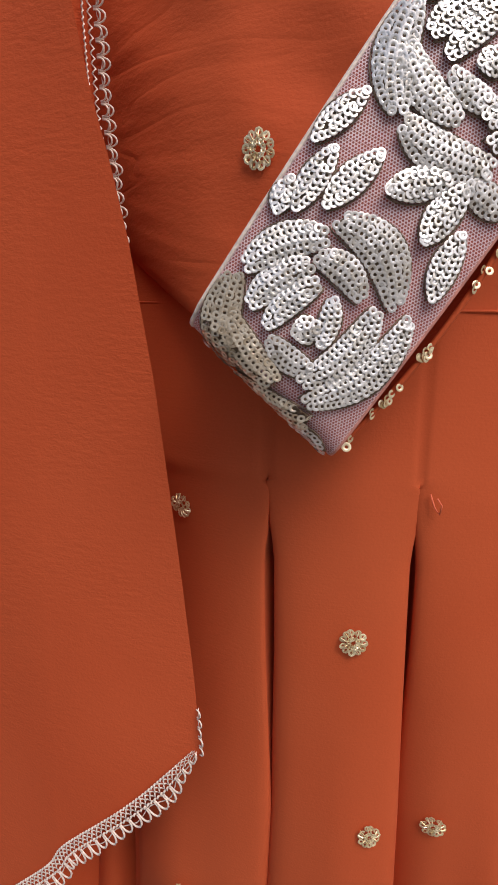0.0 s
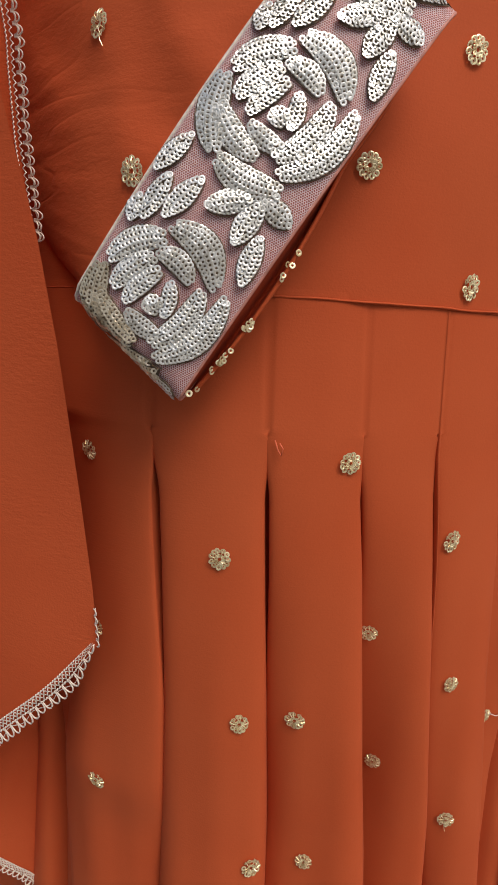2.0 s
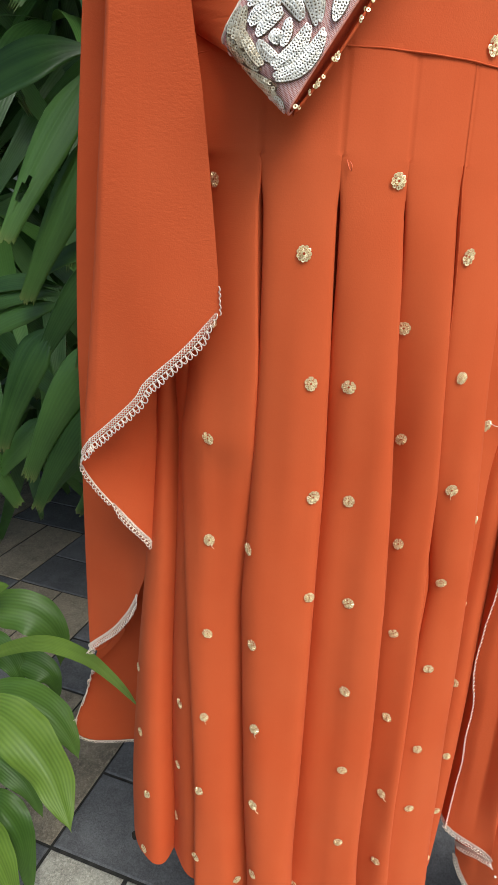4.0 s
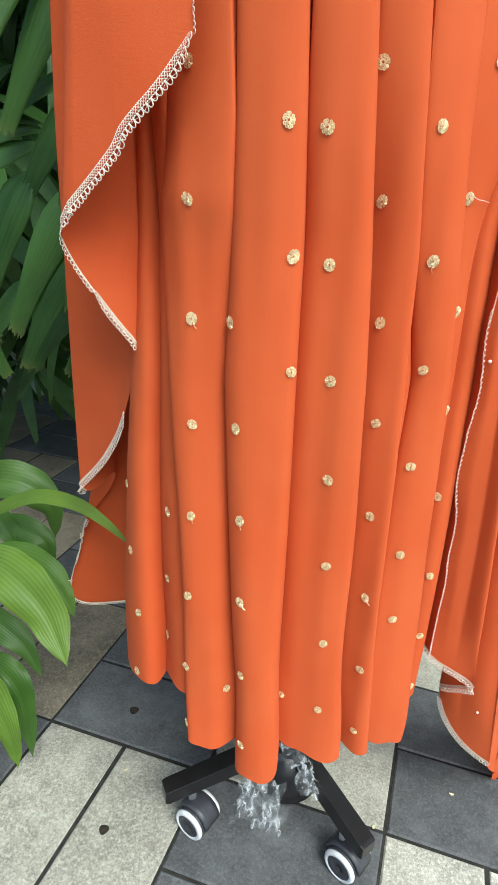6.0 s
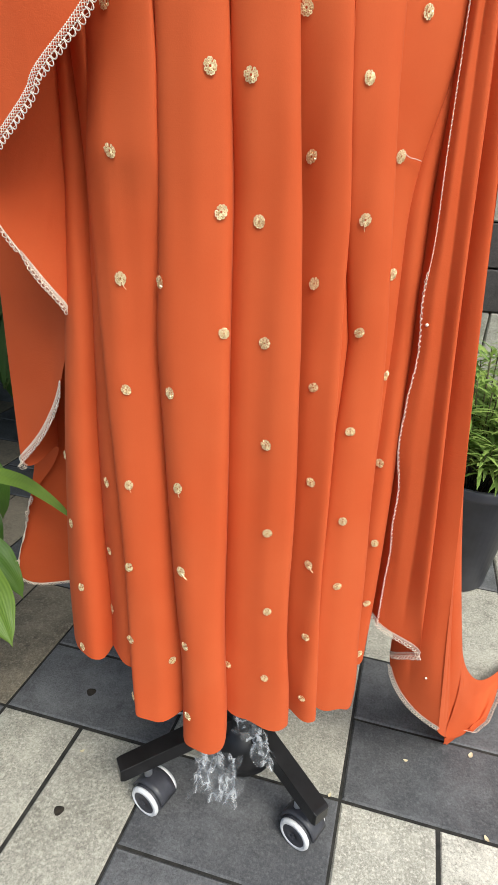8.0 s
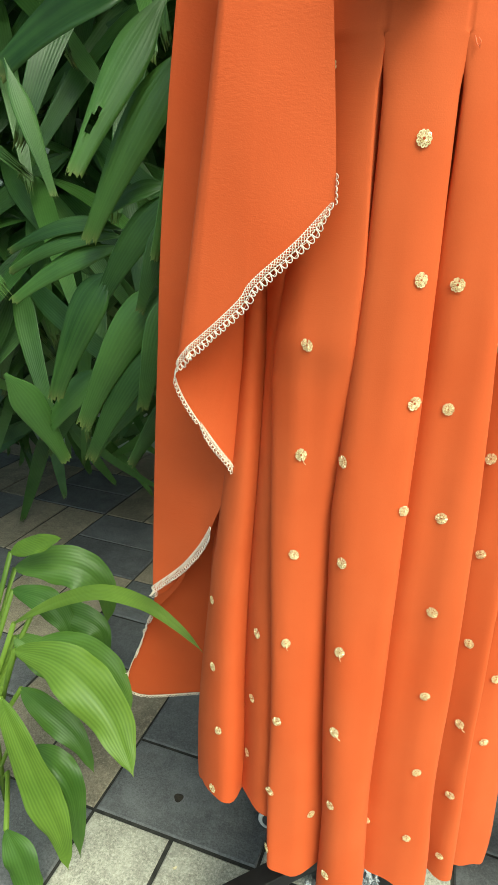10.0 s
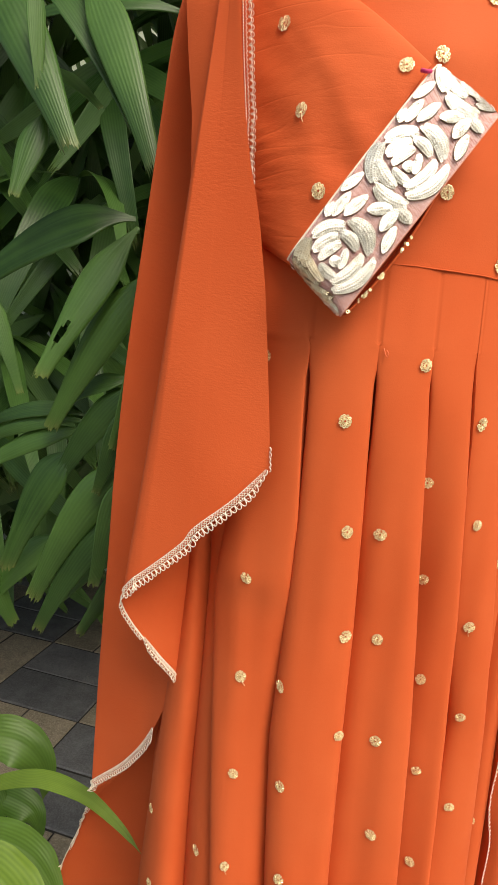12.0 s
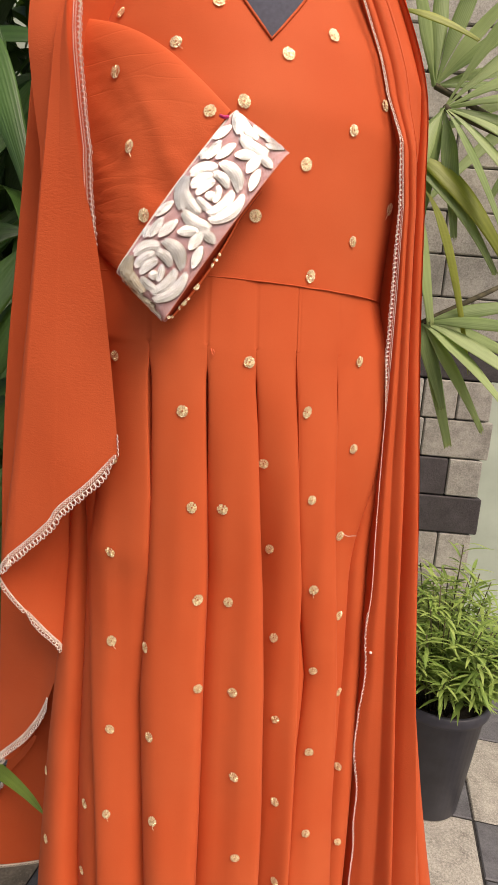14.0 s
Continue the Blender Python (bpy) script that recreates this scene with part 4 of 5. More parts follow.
def folded(nodes, s, z):
    """A point of a hanging folded cloth. nodes: (x, y at shoulder height, x, y and z at the lower edge)."""
    if nodes is LEFT:
        return cascade(s, z)
    i = min(len(nodes) - 2, int(s))
    t = s - i
    e = t + 0.75 * (smooth_step(t) - t)
    a, b = nodes[i], nodes[i + 1]
    zb = a[4] + (b[4] - a[4]) * t
    if i in (3, 5):
        zb = max(zb - 0.030 * math.sin(math.pi * t), 0.004)
    k = (1.33 - z) / (1.33 - zb)
    xt, yt = a[0] + (b[0] - a[0]) * e, a[1] + (b[1] - a[1]) * t
    xb, yb = a[2] + (b[2] - a[2]) * e, a[3] + (b[3] - a[3]) * t
    flare, settle = lin(s, [0, 4, 6], [1.2, 1.2, 1.6]), lin(s, [0, 4, 6], [1.8, 1.8, 2.0])
    return Vector((xt + (xb - xt) * (k if k < 0 else k ** flare), yt + (yb - yt) * (k if k < 0 else k ** settle), z)), zb


def hung(nodes, u, w, top, lean, seed):
    s = u * (len(nodes) - 1)
    _, zb = folded(nodes, s, 1.0)
    z = zb + (top - zb) * w
    p, _ = folded(nodes, s, z)
    over = 4.2 * max(0.0, z - 1.29) ** 2
    p.x += lean * over
    p.y += (1.2 if lean > 0 else -0.15) * over
    q = p.y * 26 - p.x * 14 if nodes is LEFT else s * 1.9
    p.y += (0.0025 if nodes is LEFT else 0.004) * noise.noise(Vector((q + seed, z * 3.2, seed))) + 0.0014 * noise.noise(Vector(((q if nodes is LEFT else s * 2.2) + seed, z * 9, 1.0)))
    p.x += 0.002 * noise.noise(Vector((q * 0.7, z * 4, seed + 5)))
    if nodes is LEFT:
        p.x += math.exp(-(s / 1.7) ** 2) * lin(z, [0.989, 1.015, 1.072, 1.115, 1.154, 1.175, 1.191, 1.218, 1.26], [0.0014, 0.0027, 0.0035, 0.0040, 0.0026, 0.0006, -0.0017, -0.0037, -0.0046])
        fold = 1 - abs(noise.noise(Vector((q + z * 9, z * 26 - q * 3.0, seed)))) * 7
        p.y -= 0.0011 * smooth_step((z - 0.76) / 0.12) * max(0.0, fold) * smooth_step((0.95 - z) / 0.25 + 0.25) * smooth_step((z - zb) / 0.05)
    if nodes is RIGHT:
        near = math.exp(-(max(0.0, s - 1.0) / 1.3) ** 2)
        p.x += near * lin(z, [1.15, 1.22, 1.267, 1.30, 1.35, 1.383], [0, -0.003, -0.010, -0.024, -0.033, -0.036])
        p.y += near * lin(z, [1.0, 1.15, 1.22, 1.267, 1.33, 1.40], [0.008, 0, -0.012, -0.022, -0.020, -0.012])
        wander = s * 2.0 + 0.5 * noise.noise(Vector((s * 0.8, z * 1.6, 4.0)))
        ridge = abs(math.sin(math.pi * wander)) ** 0.8
        p.y -= 0.0085 * ridge * smooth_step((s - 1.05) / 0.3) * (0.55 + 0.45 * noise.noise(Vector((s * 1.4, z * 2.0, 6.0)))) * smooth_step(w / 0.12)
        p.x += 0.010 * noise.noise(Vector((0.3, z * 13.0, 2.0))) * math.exp(-((s - 1) / 0.3) ** 2) * smooth_step((0.95 - z) / 0.3)
    return p


def drape(name, nodes, lean, seed, label):
    thing = empty(name, (nodes[0][2], nodes[0][3], nodes[0][4]), label, "dupatta")
    us, ws = spread(0, 1, (10 if nodes is LEFT else 40) * (len(nodes) - 1) + 1), spread(0, 1, 80)
    v, f, _ = sheet(lambda u, w: hung(nodes, u, w, 1.47, lean, seed), us, ws)
    put("cloth", v, f, M_DUPATTA, thing)
    return thing


dupatta_left = drape("dupatta_end", LEFT, LEAN_LEFT, 3.0, "rust-orange stole end in cascading folds with silver lace edging")
dupatta_right = drape("dupatta_end", RIGHT, -0.55, 8.0, "long rust-orange stole end in narrow folds trailing to the paving")


TAIL_EDGE = [(0.664, 0.704, 0.022), (0.642, 0.668, 0.008), (0.612, 0.608, 0.004), (0.583, 0.561, 0.004), (0.553, 0.534, 0.003), (0.522, 0.529, 0.014)]
TAIL_TOP = 0.235


def along(line, w):
    ks = spread(0, 1, len(line))
    return Vector([lin(w, ks, [q[i] for q in line]) for i in range(3)])


def tail_point(u, w):
    """The corner that runs out over the paving: u from the hanging cloth to the laced edge."""
    foot = TAIL_TOP * (1 - w) ** 1.2 + 0.012
    _, zb = folded(RIGHT, 6.0 - 0.9 * w, 1.0)
    a = hung(RIGHT, 1.0 - 0.9 * w / 6, max(0.0, (foot - zb) / (1.47 - zb)), 1.47, -0.55, 8.0) + Vector((-0.002, -0.004, 0))
    b = along(TAIL_EDGE, w)
    p = a.lerp(b, u)
    p.z = b.z + (a.z - b.z) * (1 - u) ** 2.4
    p.z += 0.016 * math.sin(math.pi * u) * math.sin(math.pi * (0.2 + 0.7 * w)) * (1 + 0.5 * noise.noise(Vector((u * 3.0, w * 3.0, 1)))) + 0.016 * math.exp(-((u - 0.88) / 0.12) ** 2) * math.sin(math.pi * (0.1 + 0.6 * w)) ** 2
    p.y += 0.004 * noise.noise(Vector((u * 2, w * 4, 3)))
    return p


v, f, _ = sheet(tail_point, spread(0, 1, 40), spread(0, 1, 50))
put("tail", v, f, M_DUPATTA, dupatta_right, "trailing corner lying on the paving")


def tip_point(u, w):
    p = Vector((0.662, 0.706, 0.022)).lerp(Vector((0.648, 0.672, 0.006)), w).lerp(Vector((0.713, 0.689, 0.006)), u)
    p.z += 0.010 * math.sin(math.pi * w) * (1 - u) + 0.002 * noise.noise(Vector((u * 5, w * 3, 2)))
    return p


v, f, _ = sheet(tip_point, spread(0, 0.97, 16), spread(0, 1, 10))
put("tail_tip", v, f, M_DUPATTA, dupatta_right)


def lace(points, outward, parent, label="silver braided lace edging", braid=0.0046, loop=0.0044, pitch=0.0044, thread=0.00027, grow=0.0, woven=True, rows=1):
    """Braid and loops along a line of points; outward: the way the loops hang at each point."""
    pts = [Vector(p) for p in points]
    run = [0.0]
    for a, b in zip(pts, pts[1:]):
        run.append(run[-1] + (b - a).length)
    xs = np.array(run)
    P = np.array([tuple(p) for p in pts])
    O = np.array([tuple(o) for o in outward])

    def at(d):
        size = min(1.0, 0.22 + 0.78 * d / grow) if grow else 1.0
        return (Vector([float(np.interp(d, xs, P[:, k])) for k in range(3)]), Vector([float(np.interp(d, xs, O[:, k])) for k in range(3)]).normalized() * size)

    pieces = []
    total = run[-1]
    def ribbon(lane, amp, wave, half, shift):
        verts, faces = [], []
        n = max(4, int(total / wave * 4))
        for i in range(n + 1):
            d = total * i / n
            p, o = at(d)
            along_it = at(min(total, d + 0.001))[0] - at(max(0, d - 0.001))[0]
            face = along_it.cross(o)
            if face.length == 0:
                face = Vector((0, -1, 0))
            face.normalize()
            if face.y > 0:
                face = -face
            c = p + o * (braid * (lane + amp * math.sin(math.pi / 2 * i + shift))) + face * (0.0004 + 0.0003 * math.cos(math.pi / 2 * i + shift))
            verts += [c - o * half, c + face * (half * 0.7), c + o * half]
        for i in range(n):
            for k in (0, 1):
                faces.append((i * 3 + k, i * 3 + k + 1, i * 3 + k + 4, i * 3 + k + 3))
        return verts, faces

    for lane, amp, wave, shift in ((0.06, 0.05, 0.0017, 0.0), (0.36, 0.17, 0.0026, 0.0), (0.62, 0.17, 0.0026, math.pi), (0.95, 0.06, 0.0018, 1.0))[::rows] if woven else ():
        pieces.append(ribbon(lane, amp, wave, thread * 1.05, shift))
    count = int(total / pitch)
    for i in range(count):
        c = total * (i + 0.5) / count
        hang = loop * rng.uniform(0.85, 1.15)
        for reach, half in ((1.0, 0.46), (0.58, 0.40))[:rows]:
            arc = []
            for k in range(9):
                q = math.pi * k / 8
                p, o = at(min(total, max(0, c - math.cos(q) * pitch * half)))
                arc.append(p + o * (braid + hang * reach * math.sin(q) ** 0.8) + Vector((0, -0.0005 - 0.0008 * math.sin(q), 0)))
            pieces.append(tube(arc, thread * 1.15, 4))
    n = max(3, int(total / 0.003))
    pieces.append(tube([at(total * i / n)[0] + at(total * i / n)[1] * (braid + loop * (0.40 + 0.25 * math.sin(i * 1.1))) for i in range(n + 1)], thread * 0.6, 4))
    v, f = join(pieces)
    return put("lace_edging", v, f, M_LACE, parent, label)


def hem_lace(nodes, lean, seed, parent, u0, u1, n, braid=0.0046, loop=0.0044, grow=0.0):
    pts, outs = [], []
    for u in spread(u0, u1, n):
        p = hung(nodes, u, 0.0, 1.47, lean, seed)
        q = hung(nodes, u, 0.02, 1.47, lean, seed)
        pts.append(p + Vector((0, -0.0012, 0)))
        outs.append((p - q).normalized())
    t = [(pts[min(i + 1, n - 1)] - pts[max(i - 1, 0)]).normalized() for i in range(n)]
    outs = [(o - d * o.dot(d)).normalized() if (o - d * o.dot(d)).length > 0.1 else o for o, d in zip(outs, t)]
    pts = [p - o * 0.6 * braid for p, o in zip(pts, outs)]
    return lace(pts, outs, parent, braid=braid, loop=loop, thread=0.00037, grow=grow)


for s0, s1, n, braid, loop, grow in ((0.0, 5.1, 260, 0.0046, 0.0044, 0.02), (5.1, 7.0, 60, 0.0006, 0.0022, 0.0), (7.0, 9.0, 70, 0.0028, 0.0026, 0.016),
                                     (11.4, 16.5, 150, 0.0042, 0.0034, 0.012), (20.0, 22.4, 80, 0.0022, 0.0028, 0.0), (22.6, 25.8, 80, 0.0016, 0.0022, 0.0)):
    hem_lace(LEFT, LEAN_LEFT, 3.0, dupatta_left, s0 / 26, s1 / 26, n, braid, loop, grow)
hem_lace(RIGHT, -0.55, 8.0, dupatta_right, 0.3 / 6, 3.0 / 6, 90)
hem_lace(RIGHT, -0.55, 8.0, dupatta_right, 3.1 / 6, 4.0 / 6, 90)
# upright lace on the inner edges
edge = [hung(LEFT, 0.0, w, 1.47, LEAN_LEFT, 3.0) + Vector((-0.0006, -0.0008, 0)) for w in spread(0.0, 0.038, 20)]
lace(edge, [Vector((1, -0.1, -0.2))] * 20, dupatta_left, braid=0.0008, loop=0.0014, pitch=0.0032, woven=False)


def inner_edge(w):
    """The laced edge of the layer that lies behind the front fold."""
    p = hung(LEFT, 0.0, w, 1.47, LEAN_LEFT, 3.0)
    return p + Vector((lin(p.z, [1.154, 1.19, 1.226, 1.33], [-0.0118, -0.0066, -0.0012, 0.0010]), lin(p.z, [1.15, 1.23, 1.33, 1.42], [0.017, 0.016, 0.010, 0.003]), 0))


edge = [inner_edge(w) for w in spread(0.345, 1.0, 110)]
lace(edge, [Vector((1, -0.02, -0.1))] * 110, dupatta_left, braid=0.0036, loop=0.0036, pitch=0.0040, rows=2)
v, f, _ = sheet(lambda u, w: inner_edge(w) + Vector((0.0012 - 0.040 * u, 0.0008 + 0.010 * u * u, 0)), spread(0, 1, 12), spread(0.335, 0.97, 60))
put("inner_fold", v, f, M_DUPATTA, dupatta_left)
edge = [hung(RIGHT, 1.0 / 6, w, 1.47, -0.55, 8.0) + Vector((0.001, -0.0015, 0)) for w in spread(0.0, 1.0, 160)]
upper = [p for p in edge if p.z > 1.03]
lower = [p for p in edge if p.z <= 0.82]
thin = [p for p in edge if 0.80 < p.z < 1.04]
lace(upper, [Vector((-1, -0.25, 0)).lerp(Vector((-0.5, -0.85, 0)), smooth_step((p.z - 1.12) / 0.2)) for p in upper], dupatta_right, braid=0.0030, loop=0.0034, pitch=0.0040, grow=0.05, rows=2)
lace(thin, [Vector((-0.8, -0.5, 0))] * len(thin), dupatta_right, braid=0.0003, loop=0.0012, pitch=0.0036, thread=0.00026, woven=False)
lace(lower, [Vector((-0.8, -0.5, 0))] * len(lower), dupatta_right, braid=0.0006, loop=0.0028, pitch=0.0052, thread=0.00030, woven=False)
edge = [tail_point(1.0, w) + Vector((0, 0, 0.002)) for w in spread(0.0, 1.0, 70)]
lace(edge, [Vector((0.5, -0.45, 0.5))] * 70, dupatta_right, braid=0.006, loop=0.002)
edge = [tip_point(u, 1.0) + Vector((0, 0, 0.002)) for u in spread(0.0, 0.97, 30)]
lace(edge, [Vector((0, -1, 0.2))] * 30, dupatta_right, braid=0.006, loop=0.002)
# single pearls sewn on the stole
for thing, x, z in ((dupatta_left, -0.080, 0.906), (dupatta_right, 0.391, 0.279), (dupatta_right, 0.285, 0.773)):
    me = thing.children[0].data
    tree = BVHTree.FromPolygons([tuple(q.co) for q in me.vertices], [tuple(q.vertices) for q in me.polygons])
    hit, n, _, _ = tree.ray_cast(Vector((x, -0.5, z)), Vector((0, 1, 0)))
    if hit is not None:
        v, f = lathe([(0.0004, -0.0016), (0.0013, -0.0010), (0.0017, 0.0), (0.0013, 0.0010), (0.0004, 0.0016)], hit + Vector((0, -0.001, 0)), 12)
        put("pearl", v, f, M_PEARL, thing, "tiny cream pearl")


# ---- plants ----
def leaf_mesh(name, shape, ribs, arch, material, along=16):
    """A unit leaf from (0,0,0) to (0,1,0), one wide, arched in z."""
    across = ribs * 2
    us = spread(-1, 1, across + 1)
    vs = spread(0, 1, along + 1)

    def at(u, v):
        i = round((u + 1) * ribs)
        ridge = (0.018 if i % 2 else -0.018) * min(1, v * 6) if ribs > 2 else 0.0
        end = 1.0 - (0.05 * (1 + math.sin(i * 2.4)) if shape == "palm" and v > 0.97 else 0.0)
        if shape == "palm":
            w = min(1, (v / 0.28) ** 0.7) * (1 - 0.72 * max(0, (v - 0.35) / 0.65) ** 1.5)
        else:
            w = max(0.05, math.sin(math.pi * min(0.99, v ** 0.8)) ** 0.7)
        return Vector((0.5 * w * u, v * end, arch * 4 * v * (1 - v) * (1 - 0.25 * v) + (ridge + 0.05 * abs(u)) * 0.075))

    v, f, uv = sheet(at, us, vs)
    uv = [((a + 1) / 2, b) for a, b in uv]
    me = bpy.data.meshes.new(name)
    me.from_pydata([tuple(p) for p in v], [], f)
    me["across"] = across + 1
    me.materials.append(material)
    me.polygons.foreach_set("use_smooth", [True] * len(me.polygons))
    layer = me.uv_layers.new(name="UVMap")
    idx = np.empty(len(me.loops), dtype=np.int32)
    me.loops.foreach_get("vertex_index", idx)
    layer.data.foreach_set("uv", np.asarray(uv, dtype=np.float32)[idx].ravel())
    return me


def leaf(me, base, tip, wide, parent, roll=0.0, name="leaf", face=(0.25, -1.0, 0.6)):
    """A leaf from base to tip whose upper side faces the given way."""
    base, tip = Vector(base), Vector(tip)
    d = tip - base
    length = d.length
    y = d.normalized()
    side = y.cross(Vector(face))
    if side.length < 0.15:
        side = y.cross(Vector((0, 0, 1)))
    side.normalize()
    up = side.cross(y)
    m = Matrix((side, y, up)).transposed().to_4x4()
    o = new(name, me)
    o.parent = parent
    o.matrix_parent_inverse = parent.matrix_world.inverted()
    o.matrix_basis = Matrix.Translation(base) @ m @ pose(0, 0, 0, 0, roll, 0) @ Matrix.Diagonal((wide, length, length, 1))
    return o


class Thicket:
    """Leaflets gathered into one mesh."""

    def __init__(self):
        self.verts, self.faces, self.uvs = [], [], []

    def add(self, me, base, tip, wide, roll, face=(0.25, -1.0, 0.6)):
        base, tip = Vector(base), Vector(tip)
        y = tip - base
        length = y.length
        y.normalize()
        side = y.cross(Vector(face))
        if side.length < 0.15:
            side = y.cross(Vector((0, 0, 1)))
        side.normalize()
        m = Matrix.Translation(base) @ Matrix((side, y, side.cross(y))).transposed().to_4x4() @ pose(0, 0, 0, 0, roll, 0) @ Matrix.Diagonal((wide, length, length, 1))
        n = len(me.vertices)
        co = np.empty(n * 3)
        me.vertices.foreach_get("co", co)
        o = len(self.verts)
        mm = np.array(m)
        pts = co.reshape(-1, 3) @ mm[:3, :3].T + mm[:3, 3]
        self.verts += [tuple(q) for q in pts]
        self.faces += [tuple(i + o for i in q.vertices) for q in me.polygons]
        across = self.across(me)
        self.uvs += [((i % across) / (across - 1), (i // across) / max(1, n // across - 1)) for i in range(n)]

    def across(self, me):
        return me["across"]

    def build(self, name, material, parent, label):
        return tagged(put(name, self.verts, self.faces, material, parent, uvs=self.uvs), label, kind="stuff")


PALM = [leaf_mesh("palm_leaflet", "palm", 5, a, M_PALM) for a in (0.10, 0.20, 0.05)]

palm = empty("lady_palm", (-1.1, 1.0, 0.0), "dense dark green lady palm with long ribbed leaflets", "palm")


def palm_blade(base, tip, wide, arch, seed, eaten=False):
    """A pleated palm leaflet that arches from base to tip and ends in blunt ragged teeth."""
    base, tip = Vector(base), Vector(tip)
    d = tip - base
    length = d.length
    ribs = 7
    across = 2 * ribs + 1
    teeth = random.Random(seed)
    short = [0.035 * teeth.random() + (0.012 if i % 2 else 0.0) for i in range(across)]
    twist = teeth.uniform(-0.5, 0.5)

    def at(u, v):
        i = round((u + 1) * ribs)
        vv = v * (1 - short[i] * smooth_step((v - 0.9) / 0.1))
        rise = arch * length * 4 * vv * (1 - vv) * (1.25 - 0.5 * vv)
        p = base + d * vv + Vector((0, -0.25, 1.0)) * rise
        y = (d + Vector((0, -0.25, 1.0)) * (arch * length * 4 * (1 - 2 * vv))).normalized()
        side = y.cross(Vector((0.25 + twist, -1.0, 0.65))).normalized()
        up = side.cross(y)
        w = wide * (0.14 + 0.86 * smooth_step(vv / 0.38)) * (1 - 0.60 * smooth_step((vv - 0.40) / 0.60))
        ridge = (0.035 if i % 2 else -0.035) * wide * min(1, vv * 6)
        sag = -0.22 * wide * u * u * (0.5 + 0.5 * math.sin(seed + vv * 2.5))
        return p + side * (0.5 * w * u) + up * (ridge + sag)

    v, f, uv = sheet(at, spread(-1, 1, across), spread(0, 1, 25))
    if eaten:
        gone = {(16, 6), (16, 7), (17, 5), (17, 6), (17, 7), (17, 8), (18, 6), (18, 7), (18, 8), (19, 7)}
        f = [q for k, q in enumerate(f) if (k // (across - 1), k % (across - 1)) not in gone]
    return v, f, [((a + 1) / 2, b) for a, b in uv]


# leaflets that hang nearest the dress: base, tip, width, arch
UPPER = [
    ((-0.330, 0.440, 1.440), (-0.192, 0.360, 1.238), 0.050, 0.06), ((-0.241, 0.405, 1.290), (-0.262, 0.380, 1.197), 0.030, 0.05), ((-0.258, 0.450, 1.350), (-0.195, 0.440, 1.305), 0.020, 0.05),
    ((-0.275, 0.440, 1.430), (-0.134, 0.376, 1.265), 0.030, 0.10), ((-0.215, 0.420, 1.430), (-0.101, 0.330, 1.215), 0.040, 0.06), ((-0.190, 0.430, 1.430), (-0.174, 0.400, 1.340), 0.028, 0.0),
    ((-0.242, 0.380, 1.410), (-0.236, 0.380, 1.296), 0.018, 0.0), ((-0.120, 0.500, 1.430), (-0.330, 0.480, 1.400), 0.030, 0.08),
]
MIDDLE = [
    ((-0.165, 0.480, 1.205), (-0.345, 0.440, 1.112), 0.060, 0.10), ((-0.160, 0.475, 1.195), (-0.250, 0.412, 1.012), 0.043, 0.05), ((-0.135, 0.470, 1.150), (-0.255, 0.456, 0.945), 0.046, 0.08),
    ((-0.315, 0.420, 1.120), (-0.269, 0.420, 0.992), 0.021, 0.05), ((-0.160, 0.500, 1.015), (-0.262, 0.490, 0.968), 0.027, 0.12), ((-0.220, 0.500, 0.962), (-0.375, 0.490, 0.930), 0.022, 0.12),
    ((-0.218, 0.500, 0.955), (-0.378, 0.490, 0.905), 0.024, 0.11), ((-0.222, 0.500, 0.945), (-0.378, 0.490, 0.868), 0.032, 0.10), ((-0.150, 0.500, 1.015), (-0.267, 0.490, 0.855), 0.038, 0.10),
    ((-0.155, 0.480, 0.995), (-0.192, 0.460, 0.870), 0.028, 0.05), ((-0.120, 0.460, 1.120), (-0.170, 0.450, 0.930), 0.026, 0.04),
]
LOWER = [
    ((-0.235, 0.500, 0.915), (-0.325, 0.480, 0.742), 0.052, 0.16), ((-0.150, 0.500, 0.905), (-0.278, 0.470, 0.708), 0.052, 0.16), ((-0.160, 0.500, 0.835), (-0.274, 0.480, 0.660), 0.040, 0.14),
    ((-0.150, 0.470, 0.905), (-0.186, 0.450, 0.752), 0.036, 0.10), ((-0.130, 0.520, 0.770), (-0.222, 0.500, 0.650), 0.034, 0.14), ((-0.400, 0.500, 0.770), (-0.341, 0.550, 0.622), 0.046, 0.08),
    ((-0.270, 0.540, 0.780), (-0.380, 0.540, 0.660), 0.045, 0.12), ((-0.200, 0.560, 0.760), (-0.300, 0.550, 0.640), 0.040, 0.12),
]
for k, (b, t, wide, arch) in enumerate(UPPER + MIDDLE + LOWER):
    v, f, uv = palm_blade(b, t, wide, arch, k * 1.3, k == len(UPPER) + 1)
    put("leaflet", v, f, M_PALM, palm, uvs=uv)
thicket = Thicket()
for i in range(330):
    layer = i % 5
    c = Vector((rng.uniform(-1.15, 0.05), (0.66, 0.84, 1.0, 1.3, 1.7)[layer] + rng.uniform(-0.05, 0.10), rng.uniform(0.80, 1.85)))
    q = rng.uniform(0, 2 * math.pi)
    if (layer == 0 and c.x > -0.62) or (layer == 1 and c.x > -0.40 and c.z < 1.30):
        continue
    for k in range(rng.randint(3, 5)):
        single = layer == 0 and c.x > -0.85
        d = Vector((math.cos(q + k * 0.42), math.sin(q + k * 0.42) * 0.45, rng.uniform(-1.1, -0.35))).normalized()
        tip, wide, roll = c + d * rng.uniform(0.28, 0.45), rng.uniform(0.034, 0.050), rng.uniform(-45, 45)
        if single:
            leaf(PALM[i % 3], c, tip, wide, palm, roll, "leaflet")
        else:
            thicket.add(PALM[i % 3], c, tip, wide, roll)
